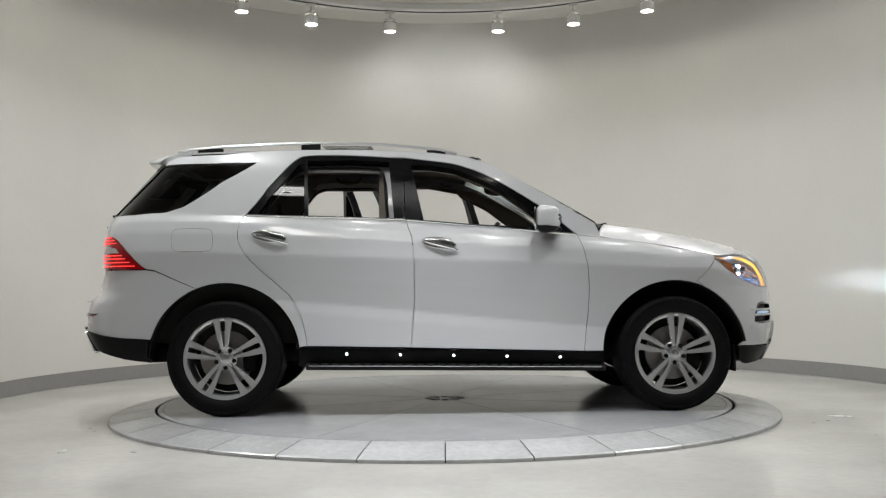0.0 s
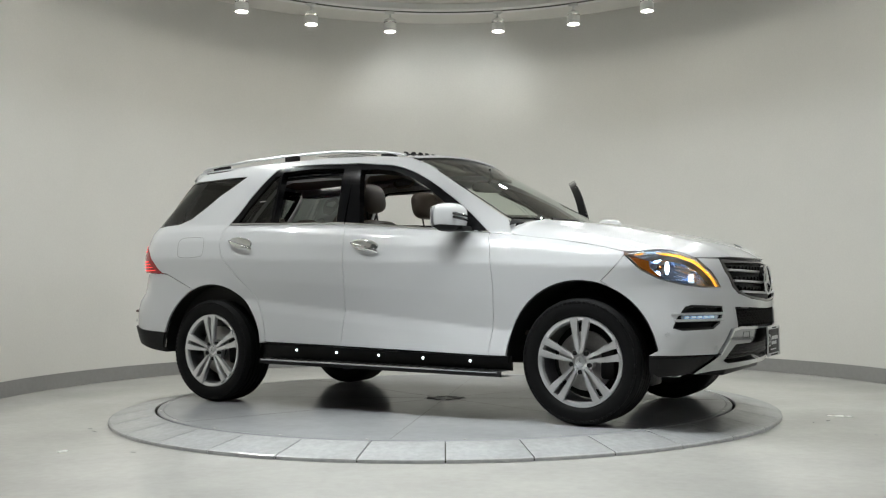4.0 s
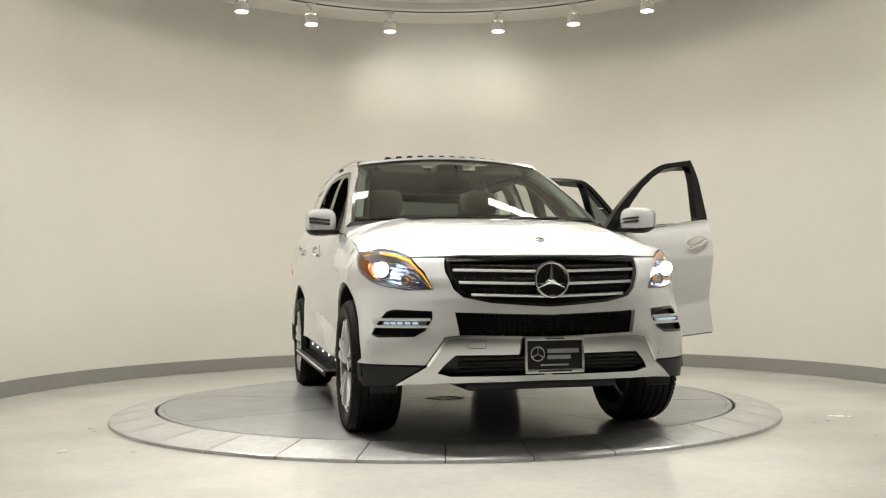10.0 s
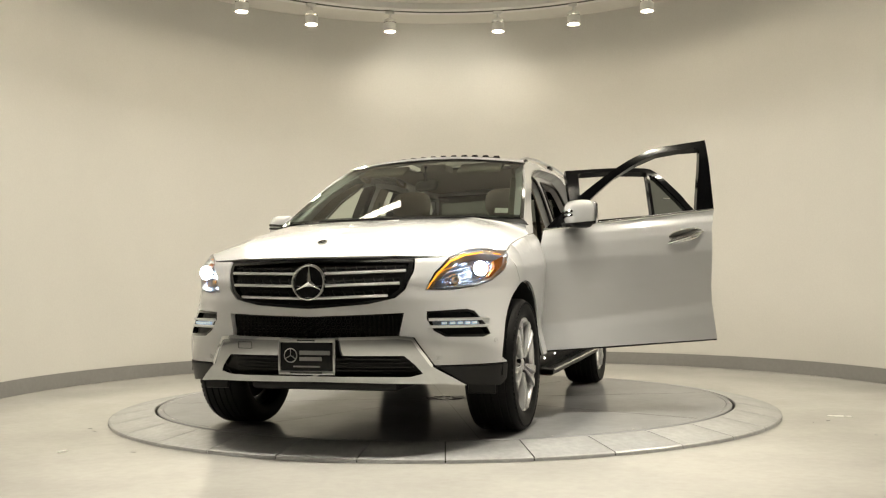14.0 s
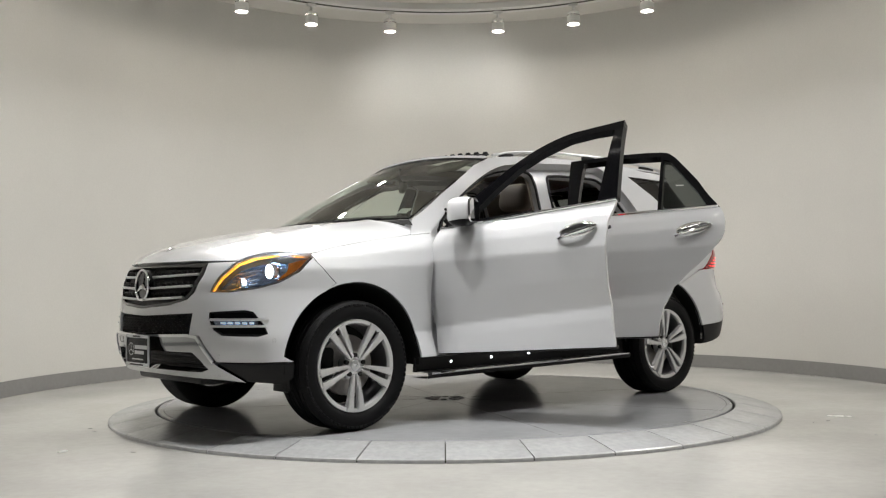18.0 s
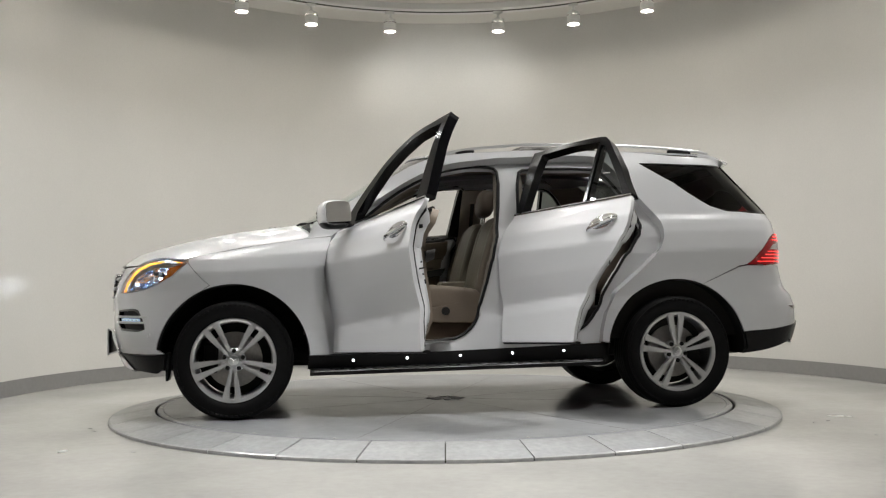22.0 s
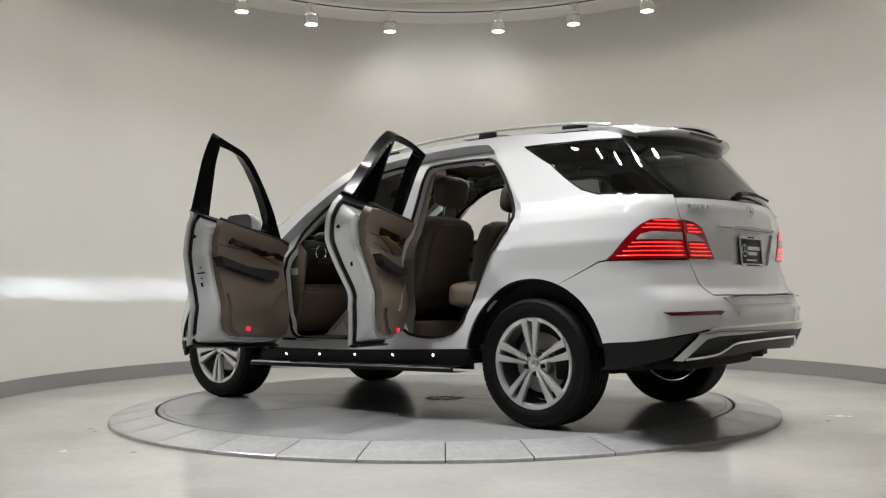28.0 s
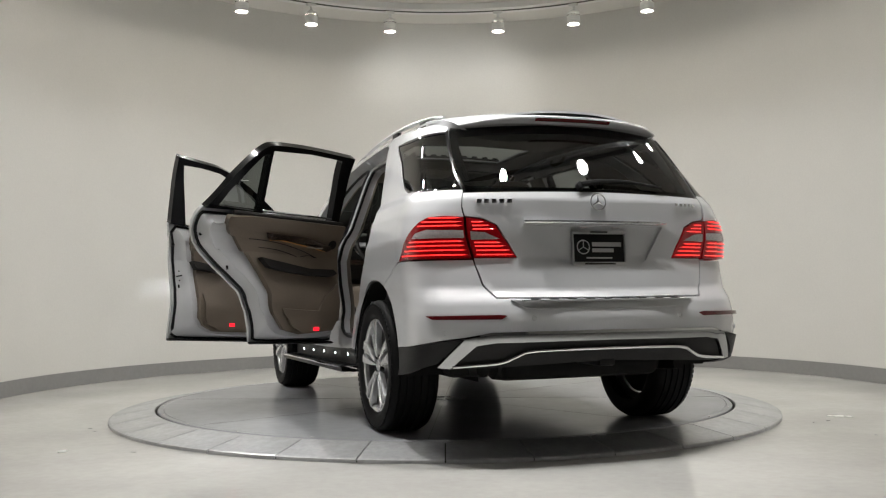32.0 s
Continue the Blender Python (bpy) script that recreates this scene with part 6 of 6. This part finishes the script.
def cabin(car):
    part("cabin_floor", box(bmesh.new(), -1.02, 0.98, -0.82, 0.82, 0.42, 0.465, 0.01), CARPET, car, "brown carpet floor")
    part("bulkhead", box(bmesh.new(), 0.95, 1.0, -0.8, 0.8, 0.45, 1.18, 0.01), DARK, car)
    part("engine_block", box(bmesh.new(), 1.0, 2.05, -0.48, 0.48, 0.4, 0.98, 0.05), DARK, car)
    bm = bmesh.new()
    n, m = 40, 24
    rows = [[bm.verts.new(roof_at(0.02 + 0.93 * i / n, 0.03 + 0.94 * j / m, 0.022)) for j in range(m + 1)] for i in range(n + 1)]
    for i in range(n):
        for j in range(m):
            if SUN0 <= 0.02 + 0.93 * i / n < SUN1 - 0.05 and abs(2 * (j + 0.5) / m - 1) < SUNW:
                continue
            bm.faces.new((rows[i][j], rows[i + 1][j], rows[i + 1][j + 1], rows[i][j + 1]))
    for v in [v for v in bm.verts if not v.link_faces]:
        bm.verts.remove(v)
    part("headliner", bm, CLOTH, car, "beige cloth headliner")
    bm = bmesh.new()
    back = SUN1 - 0.05
    pts = [roof_at(u, 0.5 + w * SUNW / 2, 0.014) for u, w in ((SUN0, -1), (SUN0, 0), (SUN0, 1), (back, 1), (back, 0), (back, -1))]
    tube(bm, pts + pts[:1], 0.008)
    part("sunroof_frame", bm, BLACK, car)
    for side in (1, -1):
        panel("cargo_trim", [[(-2.95, 0.47), (-2.95, 1.27), (-2.5, 1.27), (-1.45, 1.24), (-1.32, 1.06), (-1.12, 0.86), (-1.0, 0.66), (-0.95, 0.47)]], DASH, car, side, off=-0.132, thick=0.004, label="dark cargo side trim")
        panel("pillar_trim", [[(-0.30, 0.5), (-0.43, 0.5), (-0.47, 1.3), (-0.47, 1.67), (-0.27, 1.67), (-0.25, 1.3), (-0.13, 0.7), (-0.1, 0.5)]], CLOTH, car, side, off=-0.125, thick=0.004, label="beige inner pillar trim")
        panel("pillar_trim", [[(0.93, 1.18), (0.8, 1.32), (0.62, 1.45), (0.42, 1.57), (0.25, 1.65), (0.1, 1.67), (0.14, 1.6), (0.36, 1.47), (0.58, 1.31), (0.74, 1.18)]], CLOTH, car, side, off=-0.118, thick=0.004)
        panel("pillar_trim", [[(-1.3, 1.26), (-1.22, 1.38), (-1.08, 1.58), (-1.0, 1.67), (-1.3, 1.69), (-1.5, 1.63), (-1.68, 1.55), (-1.82, 1.42), (-1.92, 1.33), (-1.9, 1.26)]], CLOTH, car, side, off=-0.112, thick=0.004)
        panel("sill_plate", [[(0.1, 0.475), (0.6, 0.475), (0.62, 0.462), (0.08, 0.462)]], SATIN, car, side, off=-0.045, thick=0.05, gap=0, label="bright sill plate with lettering bars")
        for x in (0.08, -0.75):
            e = roof_edge(x)
            bm = bmesh.new()
            tube(bm, spline([(x - 0.1, side * (e.y - 0.07), e.z - 0.05), (x - 0.06, side * (e.y - 0.085), e.z - 0.085), (x + 0.06, side * (e.y - 0.085), e.z - 0.085), (x + 0.1, side * (e.y - 0.07), e.z - 0.05)], 4), 0.011)
            part("grab_handle", bm, CLOTH, car)
        bm = bmesh.new()
        box(bm, -0.09, 0.09, -0.16, 0.16, -0.012, 0.012, 0.01, m=Matrix.Translation((0.22, side * 0.36, 1.665)) @ pose(0, 0, 0, 0, 24, 0))
        part("sun_visor", bm, CLOTH, car)
        for x, y0 in ((-0.36, 0.635), (-1.32, 0.6)):
            bm = bmesh.new()
            tube(bm, [(x, side * y0, 1.5), (x + 0.03, side * (y0 + 0.04), 1.1), (x + 0.05, side * (y0 + 0.06), 0.62)], 0.022, 6, 0.15)
            part("seat_belt", bm, DASH, car, "dark seat belt")
        for x in (0.8, -0.33):
            for z in (0.62, 0.98):
                bm = bmesh.new()
                p = skin(x, z, side, -0.06)[0]
                box(bm, p.x - 0.03, p.x + 0.03, min(p.y, p.y + side * 0.03), max(p.y, p.y + side * 0.03), z - 0.025, z + 0.025, 0.006)
                part("door_hinge", bm, PAINT, car)
    part("overhead_console", box(bmesh.new(), 0.02, 0.22, -0.1, 0.1, 1.655, 1.71, 0.02), CLOTH, car)
    bm = bmesh.new()
    cushion(bm, (0.024, 0.12, 0.038), 3.5, Matrix.Translation((0.36, 0.0, 1.54)) @ pose(0, 0, 0, 0, -8, -34))
    mir = part("inner_mirror", bm, DASH, car, "dark inside mirror")
    bm = bmesh.new()
    tube(bm, [(0.37, 0, 1.55), (0.4, 0, 1.62), (0.38, 0, 1.67)], 0.012)
    part("mirror_stem", bm, DASH, mir)
    seat(car, 0.38)
    seat(car, -0.38)
    rear_bench(car)
    dashboard(car)
    sill = part("sill_plate", box(bmesh.new(), 0.41, 0.775, 0.84, 0.882, 0.45, 0.4665, 0.003), BLACK_GLOSS, car, "black sill plate with a pale bar")
    part("lettering_bar", box(bmesh.new(), 0.43, 0.61, 0.8822, 0.8832, 0.456, 0.462), SATIN, sill)
    # paper mat, one corner propped up against the footwell
    lean = Matrix.Translation((0.625, 0.42, 0.468)) @ pose(0, 0, 0, -68, 0, 0)
    tip, along, up = Vector((0, -0.247)), Vector((-0.731, 0.682)), Vector((0.682, 0.731))
    low = Vector((0.61, 0.79))
    bm = bmesh.new()
    prism(bm, [tuple(tip), (0.19, 0.0), (-0.265, 0.0)], 0.002, m=lean)
    mat = part("paper_mat", bm, MAT_PAPER, car, "pale grey paper floor mat with a black border and lettering")
    bm = bmesh.new()
    edge = tip + along * 0.035 + low * 0.035
    for way, n in ((along, up), (low, Vector((-0.79, 0.61)))):
        a, b = edge, edge + way * (0.25 if way is along else 0.2)
        prism(bm, [tuple(a), tuple(b), tuple(b + n * 0.006), tuple(a + n * 0.006)], 0.001, m=lean @ Matrix.Translation((0, 0, 0.0025)))
    part("border", bm, INK, mat)
    for words, rise in (("A PLEASURE", 0.1), ("YOU", 0.058)):
        cu = bpy.data.curves.new("words", "FONT")
        cu.body, cu.size, cu.align_x = words, 0.036, "RIGHT"
        draft = bpy.data.objects.new("words", cu)
        me = bpy.data.meshes.new_from_object(draft)
        bpy.data.objects.remove(draft)
        bm = bmesh.new()
        bm.from_mesh(me)
        spot = edge + along * 0.03 + up * (rise - 0.035)
        bmesh.ops.transform(bm, matrix=lean @ Matrix.Translation((spot.x, spot.y, 0.0035)) @ pose(0, 0, 0, 0, 0, -43), verts=bm.verts)
        part("lettering", bm, INK, mat)


def plates(car):
    """Dealer plates and rear lettering, drawn as plain bars."""
    for front in (True, False):
        if front:
            m = Matrix.Translation((2.345, 0.0, 0.465)) @ pose(0, 0, 0, 90, 0, 90)
        else:
            m = Matrix.Translation((-2.376, 0.0, 1.005)) @ pose(0, 0, 0, 86, 0, -90)
        w, h = 0.152, 0.078
        bm = bmesh.new()
        box(bm, -w, w, -h, h, -0.008, 0.004, 0.004, m=m)
        root = part("dealer_plate", bm, BLACK, car, "black dealer plate with pale lettering bars")
        bm = bmesh.new()
        for x0, x1, y0, y1 in ((-w - 0.004, w + 0.004, h - 0.006, h + 0.012), (-w - 0.004, w + 0.004, -h - 0.014, -h + 0.006), (-w - 0.006, -w + 0.006, -h, h), (w - 0.006, w + 0.006, -h, h)):
            box(bm, x0, x1, y0, y1, 0.0, 0.01, 0.003, m=m)
        part("plate_frame", bm, SATIN, root)
        part("frame_bar", box(bmesh.new(), -0.05, 0.05, h + 0.0, h + 0.008, 0.0105, 0.012, m=m), INK, root)
        part("frame_bar", box(bmesh.new(), -0.09, 0.09, -h - 0.008, -h, 0.0105, 0.012, m=m), INK, root)
        for x0, x1, y0, y1 in ((-0.04, 0.13, 0.008, 0.03), (-0.04, 0.085, -0.022, -0.002), (-0.075, 0.075, -0.055, -0.047)):
            bm = bmesh.new()
            box(bm, x0, x1, y0, y1, 0.0042, 0.0052, m=m)
            part("lettering_bar", bm, SATIN, root)
        bm = bmesh.new()
        lathe(bm, [(0.032, 0.0042), (0.036, 0.0055), (0.038, 0.0042)], 28, m=m @ Matrix.Translation((-0.09, 0.005, 0)), close=True)
        for k in range(3):
            box(bm, -0.002, 0.002, 0, 0.033, 0.0042, 0.0055, m=m @ Matrix.Translation((-0.09, 0.005, 0)) @ pose(0, 0, 0, 0, 0, 120 * k))
        part("emblem", bm, SATIN, root)
    for s0, s1, count in ((-2.625, -2.825, 5), (-3.6, -3.77, 5)):
        for k in range(count):
            s = s0 + (s1 - s0) * (k + 0.5) / count
            p, n = skin(s, 1.242, 1, 0.003)
            bm = bmesh.new()
            box(bm, -0.013 if s0 > -3 else -0.01, 0.013 if s0 > -3 else 0.01, -0.011 if s0 > -3 else -0.008, 0.011 if s0 > -3 else 0.008, 0, 0.005, 0.002, m=Matrix.Translation(p) @ n.to_track_quat("Z", "Y").to_matrix().to_4x4())
            part("model_lettering", bm, CHROME, car)


SWAY = (1.78, 1.08, 0.5, 0.28, 0.2, 0.24, 0.52, 0.95, 1.2, 1.45, 1.64, 1.8, 1.9, 1.95, 1.93, 1.86, 1.75, 1.6, 1.36, 1.12, 0.98, 0.78, 0.34, -0.27, -1.02, -1.62, -1.93, -1.84, -1.46, -1.1, -0.76, -0.55, -0.5)


def heading(t):
    """The turntable's drive runs a little unevenly: a steady turn and its departures, second by second."""
    return -7.8 * t + SWAY[t]


def motions():
    """The disk turns steadily and carries the car round."""
    rows_disk, rows_car = [], []
    for k in range(33):
        a = heading(k)
        rows_disk.append((float(k), pose(0, 0, 0, 0, 0, a)))
        rows_car.append((float(k), pose(0.0184 * math.cos(radians(a)), 0.0184 * math.sin(radians(a)), 0.0, 0, 0, a)))
    walk(turning_disk, rows_disk)
    walk(suv, rows_car)


room()
floor_marks()
track()
track_heads()
ceiling_panels()
turning_disk = turntable()
suv = tagged(new("car"), "white sport utility car with two doors open and lights on", "car")
body(suv)
hood(suv)
roof(suv)
tail(suv)
for ws in (1, -1):
    front_door(suv, ws, 66 if ws > 0 else 0)
    rear_door(suv, ws, 57 if ws > 0 else 0)
cabin(suv)
plates(suv)
for wx in (WX, -WX):
    for ws in (1, -1):
        wheel(suv, wx, ws)
motions()
